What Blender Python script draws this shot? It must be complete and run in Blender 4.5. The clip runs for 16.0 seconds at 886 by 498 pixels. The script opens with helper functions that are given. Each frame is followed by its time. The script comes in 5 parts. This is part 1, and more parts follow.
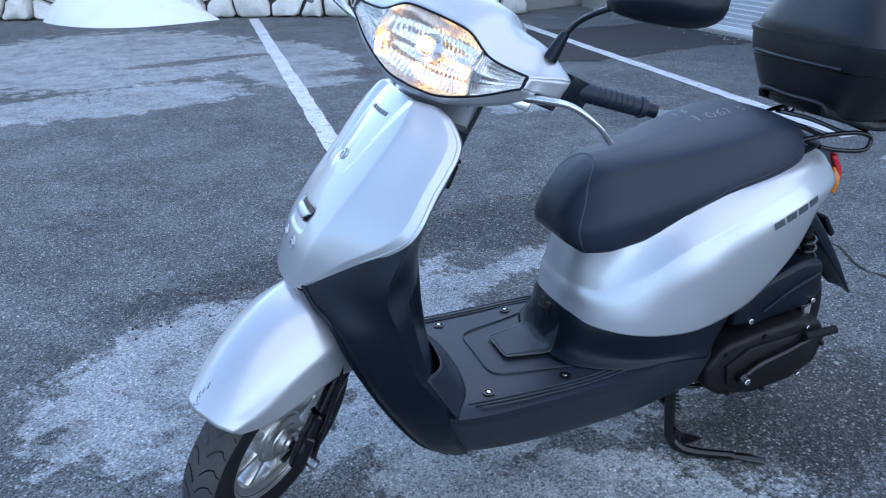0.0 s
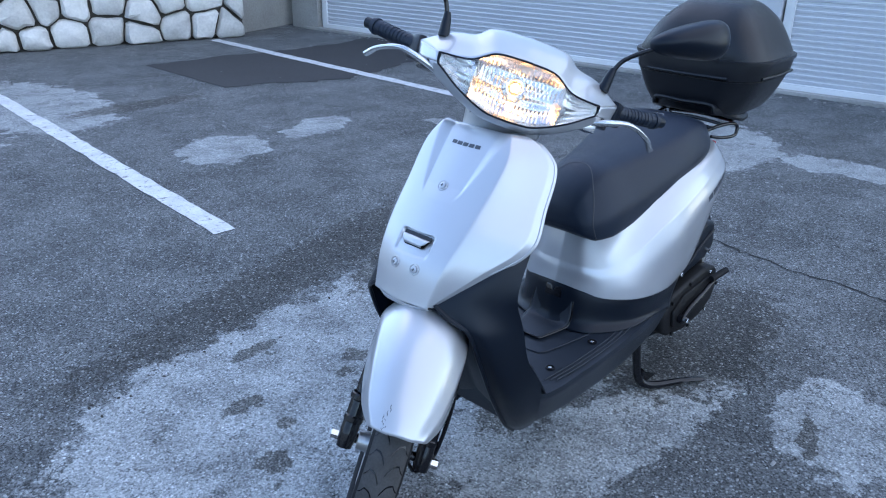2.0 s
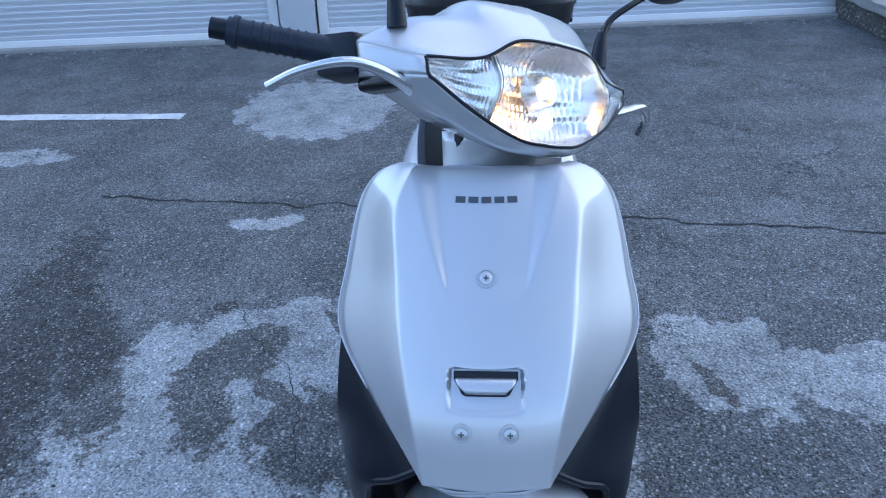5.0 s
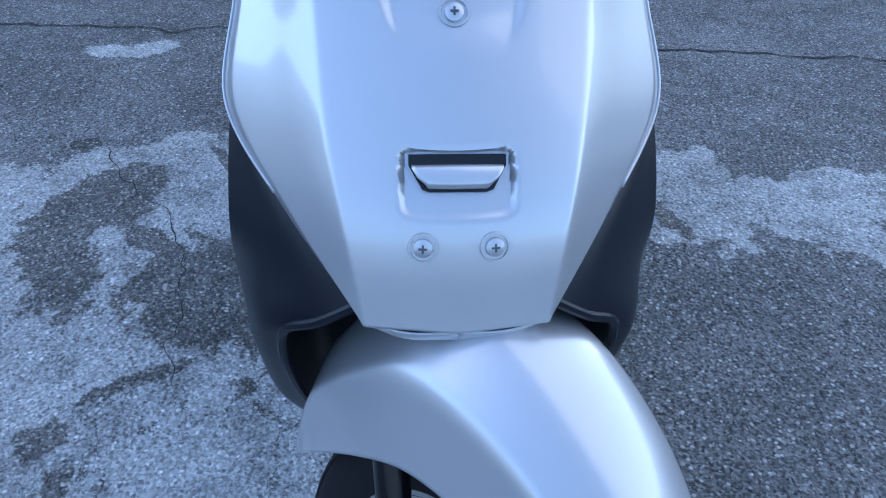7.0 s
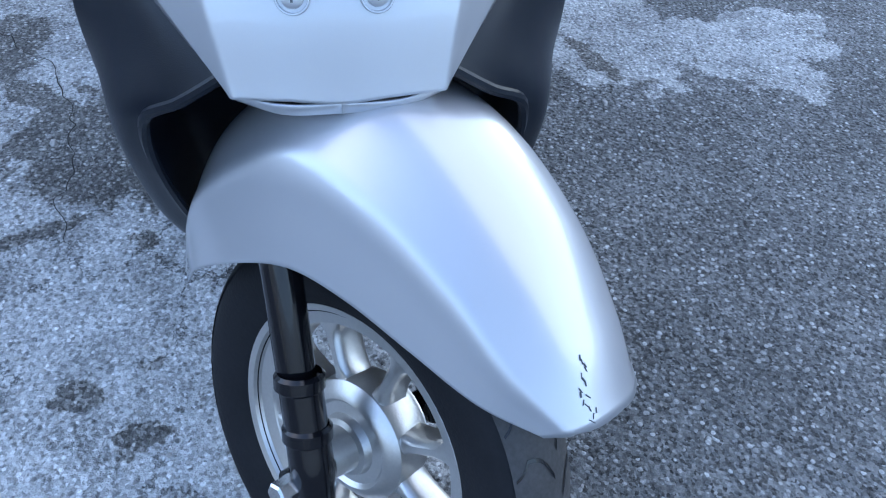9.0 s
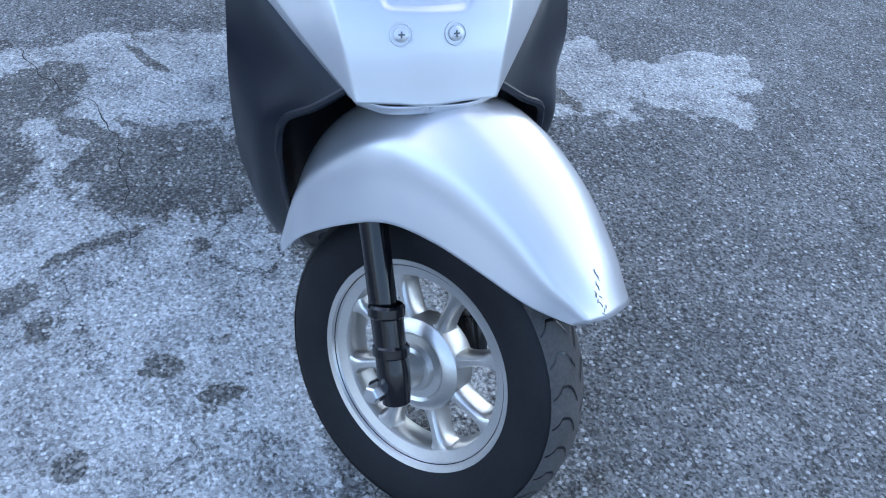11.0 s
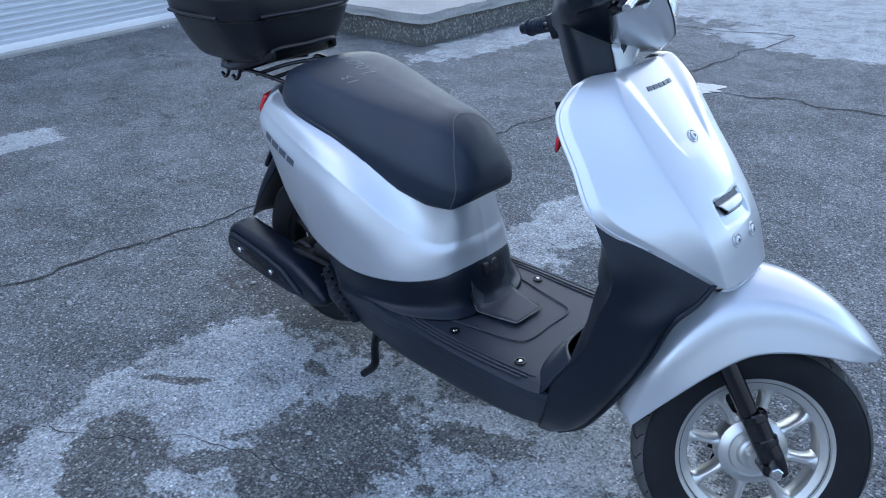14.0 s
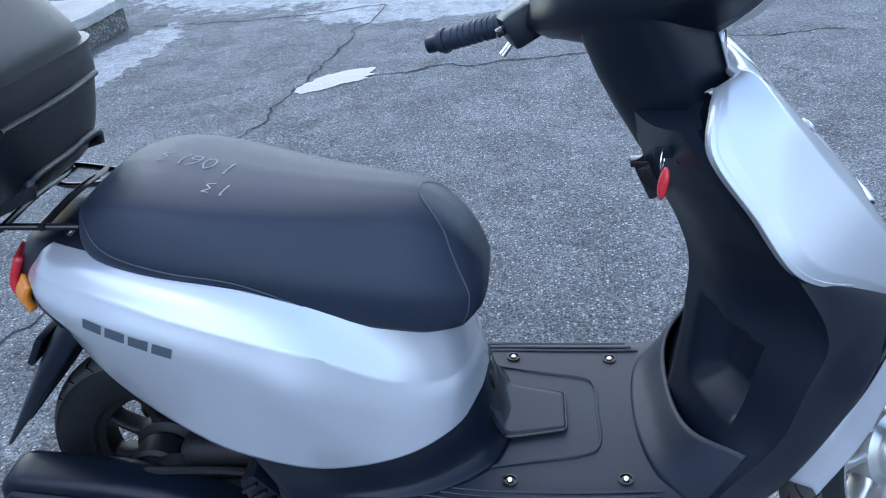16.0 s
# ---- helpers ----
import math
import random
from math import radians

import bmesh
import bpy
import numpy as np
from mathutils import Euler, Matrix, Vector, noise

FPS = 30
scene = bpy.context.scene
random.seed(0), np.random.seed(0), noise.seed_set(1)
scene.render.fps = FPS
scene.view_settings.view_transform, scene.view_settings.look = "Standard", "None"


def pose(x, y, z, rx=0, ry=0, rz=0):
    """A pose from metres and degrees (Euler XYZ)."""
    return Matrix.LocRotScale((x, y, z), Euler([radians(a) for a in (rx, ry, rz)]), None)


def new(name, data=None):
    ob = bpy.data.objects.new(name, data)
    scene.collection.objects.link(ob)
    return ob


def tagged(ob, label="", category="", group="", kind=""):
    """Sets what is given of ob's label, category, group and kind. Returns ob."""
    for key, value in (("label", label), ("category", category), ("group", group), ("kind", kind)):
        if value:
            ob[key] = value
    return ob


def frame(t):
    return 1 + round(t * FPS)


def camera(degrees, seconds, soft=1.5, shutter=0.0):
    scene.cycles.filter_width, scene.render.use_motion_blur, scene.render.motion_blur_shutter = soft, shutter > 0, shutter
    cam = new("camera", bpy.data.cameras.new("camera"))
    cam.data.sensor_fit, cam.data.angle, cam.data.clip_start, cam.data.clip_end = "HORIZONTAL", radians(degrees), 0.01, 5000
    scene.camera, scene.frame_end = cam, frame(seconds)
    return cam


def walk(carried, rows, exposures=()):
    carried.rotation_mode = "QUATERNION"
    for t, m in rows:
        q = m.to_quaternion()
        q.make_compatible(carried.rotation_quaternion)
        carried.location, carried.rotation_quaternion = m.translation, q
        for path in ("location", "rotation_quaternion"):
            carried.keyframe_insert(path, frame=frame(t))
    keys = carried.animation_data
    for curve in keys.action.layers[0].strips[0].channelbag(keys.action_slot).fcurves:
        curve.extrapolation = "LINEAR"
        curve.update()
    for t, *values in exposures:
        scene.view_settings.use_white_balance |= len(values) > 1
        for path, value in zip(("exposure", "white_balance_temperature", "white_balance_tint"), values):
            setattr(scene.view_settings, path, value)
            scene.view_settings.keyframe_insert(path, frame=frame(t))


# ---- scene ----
cam = camera(59.6, 16.0, soft=1.1)
PATH = [
    (0.0, 0.6940, 1.2567, 1.1796, 65.022, -0.036, 159.000),
    (0.5, 0.8832, 1.2707, 1.2126, 65.734, -0.471, 153.226),
    (1.0, 1.1106, 1.2871, 1.2524, 66.251, -0.829, 147.324),
    (1.5, 1.3020, 1.1690, 1.2467, 66.384, -0.958, 140.910),
    (2.0, 1.4542, 0.9995, 1.2734, 66.062, -0.763, 133.787),
    (2.5, 1.5922, 0.7930, 1.2868, 65.498, -0.142, 125.870),
    (3.0, 1.6567, 0.5997, 1.3092, 64.995, 0.666, 117.419),
    (3.5, 1.5931, 0.3965, 1.2888, 64.638, 1.203, 108.957),
    (6.0, 0.9849, -0.0747, 1.1077, 59.749, 0.260, 88.404),
    (6.5, 0.9639, -0.0655, 1.0353, 56.372, -0.554, 87.357),
    (7.0, 0.9634, -0.0623, 0.9701, 53.050, -1.442, 86.140),
    (7.5, 0.9651, -0.0432, 0.9144, 50.040, -2.133, 84.613),
    (8.0, 0.9723, -0.0316, 0.8857, 47.600, -2.568, 83.035),
    (8.5, 0.9647, -0.0196, 0.8552, 45.529, -2.879, 81.701),
    (11.0, 1.1900, -0.1740, 0.9550, 49.260, -4.249, 77.519),
    (11.5, 1.2960, -0.2600, 1.0640, 53.970, -3.885, 75.583),
    (12.0, 1.3190, -0.3720, 1.1670, 59.162, -2.748, 72.614),
    (12.5, 1.2870, -0.5540, 1.1900, 61.556, -1.319, 66.467),
    (13.0, 1.2480, -0.8100, 1.1820, 62.538, -0.710, 58.453),
    (13.5, 1.1460, -1.0430, 1.2010, 62.864, -0.000, 50.495),
    (14.0, 0.9030, -1.1430, 1.1740, 62.794, 1.245, 42.583),
    (14.5, 0.6680, -1.2120, 1.1630, 62.574, 2.397, 34.587),
    (15.0, 0.4270, -1.2390, 1.1720, 61.992, 3.798, 26.041),
    (15.5, 0.2160, -1.1300, 1.1380, 61.274, 4.739, 16.214),
    (16.0, 0.0640, -0.9530, 1.1480, 60.105, 5.554, 5.594),
]
walk(cam, [(t, pose(*p)) for t, *p in PATH], [(0.0, 1.69, 6450, 10), (3.5, 1.61, 6500, 10), (6.5, 1.52, 5950, 10), (8.0, 1.70, 6250, 10), (11.0, 2.08, 6700, 10), (12.5, 1.75, 6500, 10), (14.0, 1.80, 6750, 10), (16.0, 2.20, 6900, 10)])

from mathutils.bvhtree import BVHTree

# ---------------------------------------------------------------- light
world = bpy.data.worlds.new("world")
scene.world = world
world.use_nodes = True
wn = world.node_tree
sky = wn.nodes.new("ShaderNodeTexSky")
sky.sky_type, sky.sun_disc = "NISHITA", False
sky.sun_elevation, sky.sun_rotation = radians(50), radians(200)
sky.air_density, sky.dust_density, sky.ozone_density = 1.0, 0.25, 1.6
wn.links.new(sky.outputs[0], wn.nodes["Background"].inputs[0])
wn.nodes["Background"].inputs[1].default_value = 0.15
sun_data = bpy.data.lights.new("sun", "SUN")
sun_data.energy, sun_data.angle, sun_data.color = 0.5, radians(90), (1, 0.97, 0.94)
sun = new("sun", sun_data)
sun.matrix_world = pose(0, 0, 10, 50, 0, 200)


# ---------------------------------------------------------------- materials
def material(name, colour, rough=0.5, metal=0.0, grain=0.0, grain_size=200.0, stain=0.15, stain_size=6.0,
             bump=0.0, bump_size=300.0, coat=0.0, rand=0.0, spec=0.5):
    """A principled surface with two scales of colour variation and fine relief, in object metres."""
    m = bpy.data.materials.new(name)
    m.use_nodes = True
    nt = m.node_tree
    N, L = nt.nodes, nt.links
    b = N["Principled BSDF"]
    b.inputs["Roughness"].default_value, b.inputs["Metallic"].default_value = rough, metal
    b.inputs["Coat Weight"].default_value, b.inputs["Specular IOR Level"].default_value = coat, spec
    b.inputs["Coat Roughness"].default_value = 0.04
    tc = N.new("ShaderNodeTexCoord")
    geo = N.new("ShaderNodeNewGeometry")
    big, small = N.new("ShaderNodeTexNoise"), N.new("ShaderNodeTexNoise")
    big.inputs["Scale"].default_value, small.inputs["Scale"].default_value = stain_size, grain_size
    big.inputs["Detail"].default_value, small.inputs["Detail"].default_value = 5, 2
    for n in (big, small):
        L.new(geo.outputs["Position"], n.inputs["Vector"])
    add = N.new("ShaderNodeMath")
    add.operation = "MULTIPLY_ADD"
    L.new(big.outputs[0], add.inputs[0])
    add.inputs[1].default_value, add.inputs[2].default_value = 2 * stain, 1 - stain
    add2 = N.new("ShaderNodeMath")
    add2.operation = "MULTIPLY_ADD"
    L.new(small.outputs[0], add2.inputs[0])
    add2.inputs[1].default_value = 2 * grain
    L.new(add.outputs[0], add2.inputs[2])
    last = add2
    if rand:
        oi = N.new("ShaderNodeObjectInfo")
        r = N.new("ShaderNodeMath")
        r.operation = "MULTIPLY_ADD"
        L.new(oi.outputs["Random"], r.inputs[0])
        r.inputs[1].default_value = 2 * rand
        L.new(add2.outputs[0], r.inputs[2])
        last = r
    sub = N.new("ShaderNodeMath")
    sub.operation = "SUBTRACT"
    L.new(last.outputs[0], sub.inputs[0])
    sub.inputs[1].default_value = grain + rand
    mix = N.new("ShaderNodeVectorMath")
    mix.operation = "SCALE"
    mix.inputs[0].default_value = colour
    L.new(sub.outputs[0], mix.inputs["Scale"])
    L.new(mix.outputs[0], b.inputs["Base Color"])
    rr = N.new("ShaderNodeMapRange")
    L.new(big.outputs[0], rr.inputs[0])
    rr.inputs[3].default_value, rr.inputs[4].default_value = max(rough - 0.07, 0.02), min(rough + 0.07, 1)
    L.new(rr.outputs[0], b.inputs["Roughness"])
    if bump:
        bn = N.new("ShaderNodeTexNoise")
        bn.inputs["Scale"].default_value, bn.inputs["Detail"].default_value = bump_size, 3
        L.new(geo.outputs["Position"], bn.inputs["Vector"])
        bp = N.new("ShaderNodeBump")
        bp.inputs["Strength"].default_value, bp.inputs["Distance"].default_value = bump, 0.002
        L.new(bn.outputs[0], bp.inputs["Height"])
        L.new(bp.outputs[0], b.inputs["Normal"])
    return m


SILVER = material("silver_paint", (0.505, 0.517, 0.54), 0.34, 0.56, 0.05, 1800, 0.03, 5, coat=1.0)
PLASTIC = material("dark_plastic", (0.004, 0.0074, 0.014), 0.34, 0, 0.15, 400, 0.3, 8, 0.10, 900, spec=0.27)
FLOORMAT = material("floor_plastic", (0.015, 0.0205, 0.030), 0.44, 0, 0.2, 300, 0.45, 9, 0.15, 700, spec=0.32)
STITCH = material("seat_thread", (0.055, 0.058, 0.065), 0.7, 0, 0.3, 400, 0.2, 30)
VINYL = material("seat_vinyl", (0.010, 0.017, 0.031), 0.44, 0, 0.1, 500, 0.3, 7, 0.25, 800, spec=0.36)
BOXPLASTIC = material("box_plastic", (0.007, 0.008, 0.011), 0.30, 0, 0.1, 600, 0.2, 5, 0.25, 1100, spec=0.4)
RUBBER = material("tyre_rubber", (0.013, 0.0135, 0.0155), 0.62, 0, 0.2, 200, 0.4, 14, 0.2, 300, spec=0.15)
GREYRUBBER = material("worn_tread", (0.070, 0.069, 0.068), 0.85, 0, 0.3, 250, 0.4, 20, 0.3, 300, spec=0.15)
ALLOY = material("cast_alloy", (0.58, 0.57, 0.55), 0.32, 0.9, 0.08, 300, 0.15, 12, 0.1, 500)
BLACKMETAL = material("black_metal", (0.006, 0.006, 0.008), 0.17, 0, 0.1, 300, 0.2, 9, coat=0.3, spec=0.28)
ENGINE = material("engine_black", (0.010, 0.010, 0.011), 0.5, 0.2, 0.2, 200, 0.4, 15, 0.2, 300, spec=0.28)
CHROME = material("bright_steel", (0.72, 0.72, 0.72), 0.2, 1.0, 0.05, 300, 0.1, 20)
LEVER = material("polished_alloy", (0.68, 0.69, 0.70), 0.25, 0.95, 0.05, 300, 0.1, 20)
RUST = material("rusty_pipe", (0.16, 0.075, 0.04), 0.7, 0.3, 0.3, 200, 0.4, 20, 0.3, 300)
REDPLASTIC = material("red_plastic", (0.55, 0.02, 0.03), 0.25, 0, 0.05, 300, 0.1, 20, coat=0.4)
AMBERPLASTIC = material("amber_plastic", (0.75, 0.22, 0.02), 0.2, 0, 0.05, 300, 0.1, 20, coat=0.4)
DECAL = material("dark_decal", (0.06, 0.07, 0.085), 0.3, 0, 0.05, 300, 0.1, 20)
CHALK = material("chalk_mark", (0.26, 0.265, 0.275), 0.8, 0, 0.3, 400, 0.3, 60)
PAINTWHITE = material("road_paint", (0.62, 0.63, 0.64), 0.7, 0, 0.25, 90, 0.35, 7, 0.4, 120)
DOORWHITE = material("door_paint", (0.57, 0.585, 0.615), 0.5, 0, 0.02, 100, 0.08, 1.2, 0.05, 80)
FRAMEWHITE = material("frame_paint", (0.78, 0.78, 0.78), 0.45, 0, 0.02, 100, 0.06, 2)
CONCRETE = material("concrete", (0.34, 0.33, 0.31), 0.9, 0, 0.25, 60, 0.4, 2.5, 0.6, 60)
MORTAR = material("dark_mortar", (0.075, 0.068, 0.058), 0.95, 0, 0.4, 60, 0.5, 4, 0.8, 50)
LIMESTONE = material("limestone", (0.70, 0.685, 0.65), 0.85, 0, 0.18, 45, 0.3, 7, 0.8, 35, rand=0.16)
SNOW = material("old_snow", (0.86, 0.88, 0.92), 0.6, 0, 0.05, 80, 0.08, 6, 0.4, 40)
CRACK = material("crack_dark", (0.022, 0.022, 0.022), 0.95, 0, 0.3, 100, 0.3, 9)
PATCH = material("dark_patch", (0.040, 0.040, 0.042), 0.85, 0, 0.4, 90, 0.35, 2.5, 0.6, 90)


def worn(m, under, scale, lo, hi):
    """Lets the ground show through a coat of paint where it has flaked."""
    N, L = m.node_tree.nodes, m.node_tree.links
    b = N["Principled BSDF"]
    geo, n, r, mix = N.new("ShaderNodeNewGeometry"), N.new("ShaderNodeTexNoise"), N.new("ShaderNodeMapRange"), N.new("ShaderNodeMix")
    n.inputs["Scale"].default_value, n.inputs["Detail"].default_value, n.inputs["Roughness"].default_value = scale, 9, 0.78
    L.new(geo.outputs["Position"], n.inputs["Vector"])
    L.new(n.outputs[0], r.inputs[0])
    r.inputs[1].default_value, r.inputs[2].default_value = lo, hi
    mix.data_type = "RGBA"
    src = b.inputs["Base Color"].links[0].from_socket
    L.new(r.outputs[0], mix.inputs[0])
    L.new(src, mix.inputs[6])
    mix.inputs[7].default_value = (*under, 1)
    L.new(mix.outputs[2], b.inputs["Base Color"])


worn(PAINTWHITE, (0.10, 0.10, 0.10), 26, 0.55, 0.64)

# ---------------------------------------------------------------- mesh tools
def resample(pts, n):
    """n points along a smooth curve through pts (Catmull-Rom on chord length)."""
    p = np.asarray(pts, float)
    if len(p) == 2:
        return p[0] + (p[1] - p[0]) * np.linspace(0, 1, n)[:, None]
    d = np.r_[0, np.cumsum(np.linalg.norm(np.diff(p, axis=0), axis=1) ** 0.7 + 1e-9)]
    m = np.zeros_like(p)
    m[1:-1] = (p[2:] - p[:-2]) / (d[2:] - d[:-2])[:, None]
    m[0], m[-1] = (p[1] - p[0]) / (d[1] - d[0]), (p[-1] - p[-2]) / (d[-1] - d[-2])
    out = []
    for s in np.linspace(0, d[-1], n):
        i = min(max(int(np.searchsorted(d, s)) - 1, 0), len(p) - 2)
        h = d[i + 1] - d[i]
        u = (s - d[i]) / h
        out.append((2 * u**3 - 3 * u * u + 1) * p[i] + (u**3 - 2 * u * u + u) * h * m[i]
                   + (3 * u * u - 2 * u**3) * p[i + 1] + (u**3 - u * u) * h * m[i + 1])
    return np.array(out)


def flip(p):
    return np.asarray(p, float) * (1, -1, 1)


def sheet(rails, nu=24, nv=24, sharp=(), mirror=False):
    """Points (nu, nv, 3) of a surface through rails. mirror: the first rail lies on y = 0 and the other half is added."""
    rs = [resample(r, nv) for r in rails]
    cuts = [0, *sharp, len(rs) - 1]
    stack = np.array(rs)
    if mirror and not sharp:
        full = np.concatenate([flip(stack[:0:-1]), stack])
        return np.array([resample(full[:, j], 2 * nu - 1) for j in range(nv)]).transpose(1, 0, 2)
    cols = []
    for j in range(nv):
        col = []
        for a, b in zip(cuts, cuts[1:]):
            k = max(3, round(nu * (b - a) / (len(rs) - 1)))
            seg = stack[a:b + 1, j]
            if mirror and a == 0:
                seg2 = resample(np.concatenate([flip(seg[:0:-1]), seg]), 2 * k - 1)[k - 1:]
            else:
                seg2 = resample(seg, k)
            col.extend(seg2 if not col else seg2[1:])
        cols.append(col)
    p = np.array(cols).transpose(1, 0, 2)
    if mirror:
        p = np.concatenate([flip(p[:0:-1]), p])
    return p


def mesh_from(p, close_u=False, close_v=False, cap=False, name="mesh"):
    nu, nv = p.shape[:2]
    idx = np.arange(nu * nv).reshape(nu, nv)
    faces = []
    for i in range(nu if close_u else nu - 1):
        for j in range(nv if close_v else nv - 1):
            a, b = i, (i + 1) % nu
            c, d = j, (j + 1) % nv
            faces.append((int(idx[a, c]), int(idx[b, c]), int(idx[b, d]), int(idx[a, d])))
    if cap:
        faces.append(tuple(int(k) for k in idx[:, 0]))
        faces.append(tuple(int(k) for k in idx[::-1, -1]))
    me = bpy.data.meshes.new(name)
    me.from_pydata(p.reshape(-1, 3).tolist(), [], faces)
    return me


def finish(me, smooth=True, angle=38, m=None):
    bm = bmesh.new()
    bm.from_mesh(me)
    if m is not None:
        bmesh.ops.transform(bm, matrix=m, verts=bm.verts)
    bmesh.ops.remove_doubles(bm, verts=bm.verts, dist=1e-5)
    bmesh.ops.recalc_face_normals(bm, faces=bm.faces)
    bm.to_mesh(me)
    bm.free()
    if smooth:
        me.shade_smooth()
        me.set_sharp_from_angle(angle=radians(angle))
    return me


def part(name, me, mat, parent=None, label="", m=None, thick=0.0, smooth=True, angle=38):
    """One mesh object, under a thing or a part."""
    if isinstance(me, bmesh.types.BMesh):
        bm, me = me, bpy.data.meshes.new(name)
        bm.to_mesh(me)
        bm.free()
    finish(me, smooth, angle, m)
    me.materials.append(mat)
    ob = new(name, me)
    if parent is not None:
        ob.parent = parent
    if thick:
        mod = ob.modifiers.new("thickness", "SOLIDIFY")
        mod.thickness, mod.offset = thick, 0
    if label:
        ob["label"] = label
    return ob


def joined(*meshes):
    bm = bmesh.new()
    for me in meshes:
        bm.from_mesh(me)
    return bm


def block(sx, sy, sz, bevel=0.004, at=(0, 0, 0), turn=(0, 0, 0), taper=1.0, seg=2):
    bm = bmesh.new()
    bmesh.ops.create_cube(bm, size=1)
    for v in bm.verts:
        k = taper if v.co.z > 0 else 1
        v.co = Vector((v.co.x * sx * k, v.co.y * sy * k, v.co.z * sz))
    if bevel:
        bmesh.ops.bevel(bm, geom=bm.edges[:], offset=bevel, segments=seg, affect="EDGES", profile=0.6)
    bmesh.ops.transform(bm, matrix=pose(*at, *turn), verts=bm.verts)
    me = bpy.data.meshes.new("block")
    bm.to_mesh(me)
    bm.free()
    return me


def tube(pts, r, n=10, samples=None, caps=True, squash=1.0):
    """A swept tube along a smooth curve; r is one radius or one for each point."""
    samples = samples or max(2, 6 * (len(pts) - 1))
    c = resample(pts, samples)
    rr = np.interp(np.linspace(0, 1, samples), np.linspace(0, 1, len(r)), r) if isinstance(r, (list, tuple)) else np.full(samples, r)
    t = np.gradient(c, axis=0)
    t /= np.linalg.norm(t, axis=1)[:, None]
    ref = np.array((0.0, 0, 1)) if abs(t[:, 2]).mean() < 0.8 else np.array((0.0, 1, 0))
    rings = []
    for k in range(samples):
        a = np.cross(t[k], ref)
        a /= np.linalg.norm(a)
        b = np.cross(a, t[k])
        ang = np.linspace(0, 2 * np.pi, n, endpoint=False)
        rings.append(c[k] + rr[k] * (np.cos(ang)[:, None] * a + squash * np.sin(ang)[:, None] * b))
    return mesh_from(np.array(rings).transpose(1, 0, 2), close_u=True, cap=caps)


def lathe(profile, n=48, closed=False):
    """Turns (radius, y) round the y axis."""
    pr = np.asarray(profile, float)
    ang = np.linspace(0, 2 * np.pi, n, endpoint=False)
    p = np.array([[(r * np.cos(a), y, r * np.sin(a)) for r, y in pr] for a in ang])
    return mesh_from(p, close_u=True, close_v=closed)


def disc(r, h, at, axis="Y", n=16, bevel=0.0):
    """A short cylinder along an axis."""
    pr = [(0, -h / 2), (r - bevel, -h / 2), (r, -h / 2 + bevel), (r, h / 2 - bevel), (r - bevel, h / 2), (0, h / 2)]
    me = lathe(pr, n)
    turn = {"Y": (0, 0, 0), "X": (0, 0, 90), "Z": (90, 0, 0)}[axis]
    bm = joined(me)
    bmesh.ops.transform(bm, matrix=pose(*at, *turn), verts=bm.verts)
    me2 = bpy.data.meshes.new("disc")
    bm.to_mesh(me2)
    bm.free()
    return me2


def plate(outline, y0, y1, bevel=0.01, seg=3):
    """An outline in x and z, drawn out from y0 to y1, with rounded rims."""
    bm = bmesh.new()
    f = bm.faces.new([bm.verts.new((x, y0, z)) for x, z in outline])
    r = bmesh.ops.extrude_face_region(bm, geom=[f])
    vs = [v for v in r["geom"] if isinstance(v, bmesh.types.BMVert)]
    bmesh.ops.translate(bm, verts=vs, vec=(0, y1 - y0, 0))
    bmesh.ops.recalc_face_normals(bm, faces=bm.faces)
    if bevel:
        bmesh.ops.bevel(bm, geom=bm.edges[:], offset=bevel, segments=seg, affect="EDGES", profile=0.5)
    me = bpy.data.meshes.new("plate")
    bm.to_mesh(me)
    bm.free()
    return me


def surface_of(ob):
    """A finder of the nearest hit on a part's mesh along a ray."""
    me = ob.data
    return BVHTree.FromPolygons([v.co.copy() for v in me.vertices], [tuple(p.vertices) for p in me.polygons])


def ribbon(tree, pts, direction, w, lift=0.0008, back=0.3, n=None):
    """A thin flat stroke laid on a surface: pts are thrown on it along direction."""
    d = Vector(direction).normalized()
    c = resample(pts, n or 6 * (len(pts) - 1) + 1)
    hits = []
    for q in c:
        h, nor, _, _ = tree.ray_cast(Vector(q) - d * back, d)
        if h is None:
            continue
        if nor.dot(d) > 0:
            nor = -nor
        hits.append((h, nor))
    rows = []
    for i, (h, nor) in enumerate(hits):
        a, b = hits[max(i - 1, 0)][0], hits[min(i + 1, len(hits) - 1)][0]
        s = (b - a).cross(nor).normalized() * w / 2
        rows.append([tuple(h + nor * lift - s), tuple(h + nor * (lift + 0.0004)), tuple(h + nor * lift + s)])
    return mesh_from(np.array(rows)) if len(rows) > 1 else None


def empty(name, m=Matrix()):
    ob = new(name)
    ob.matrix_world = m
    ob.empty_display_size = 0.1
    return ob

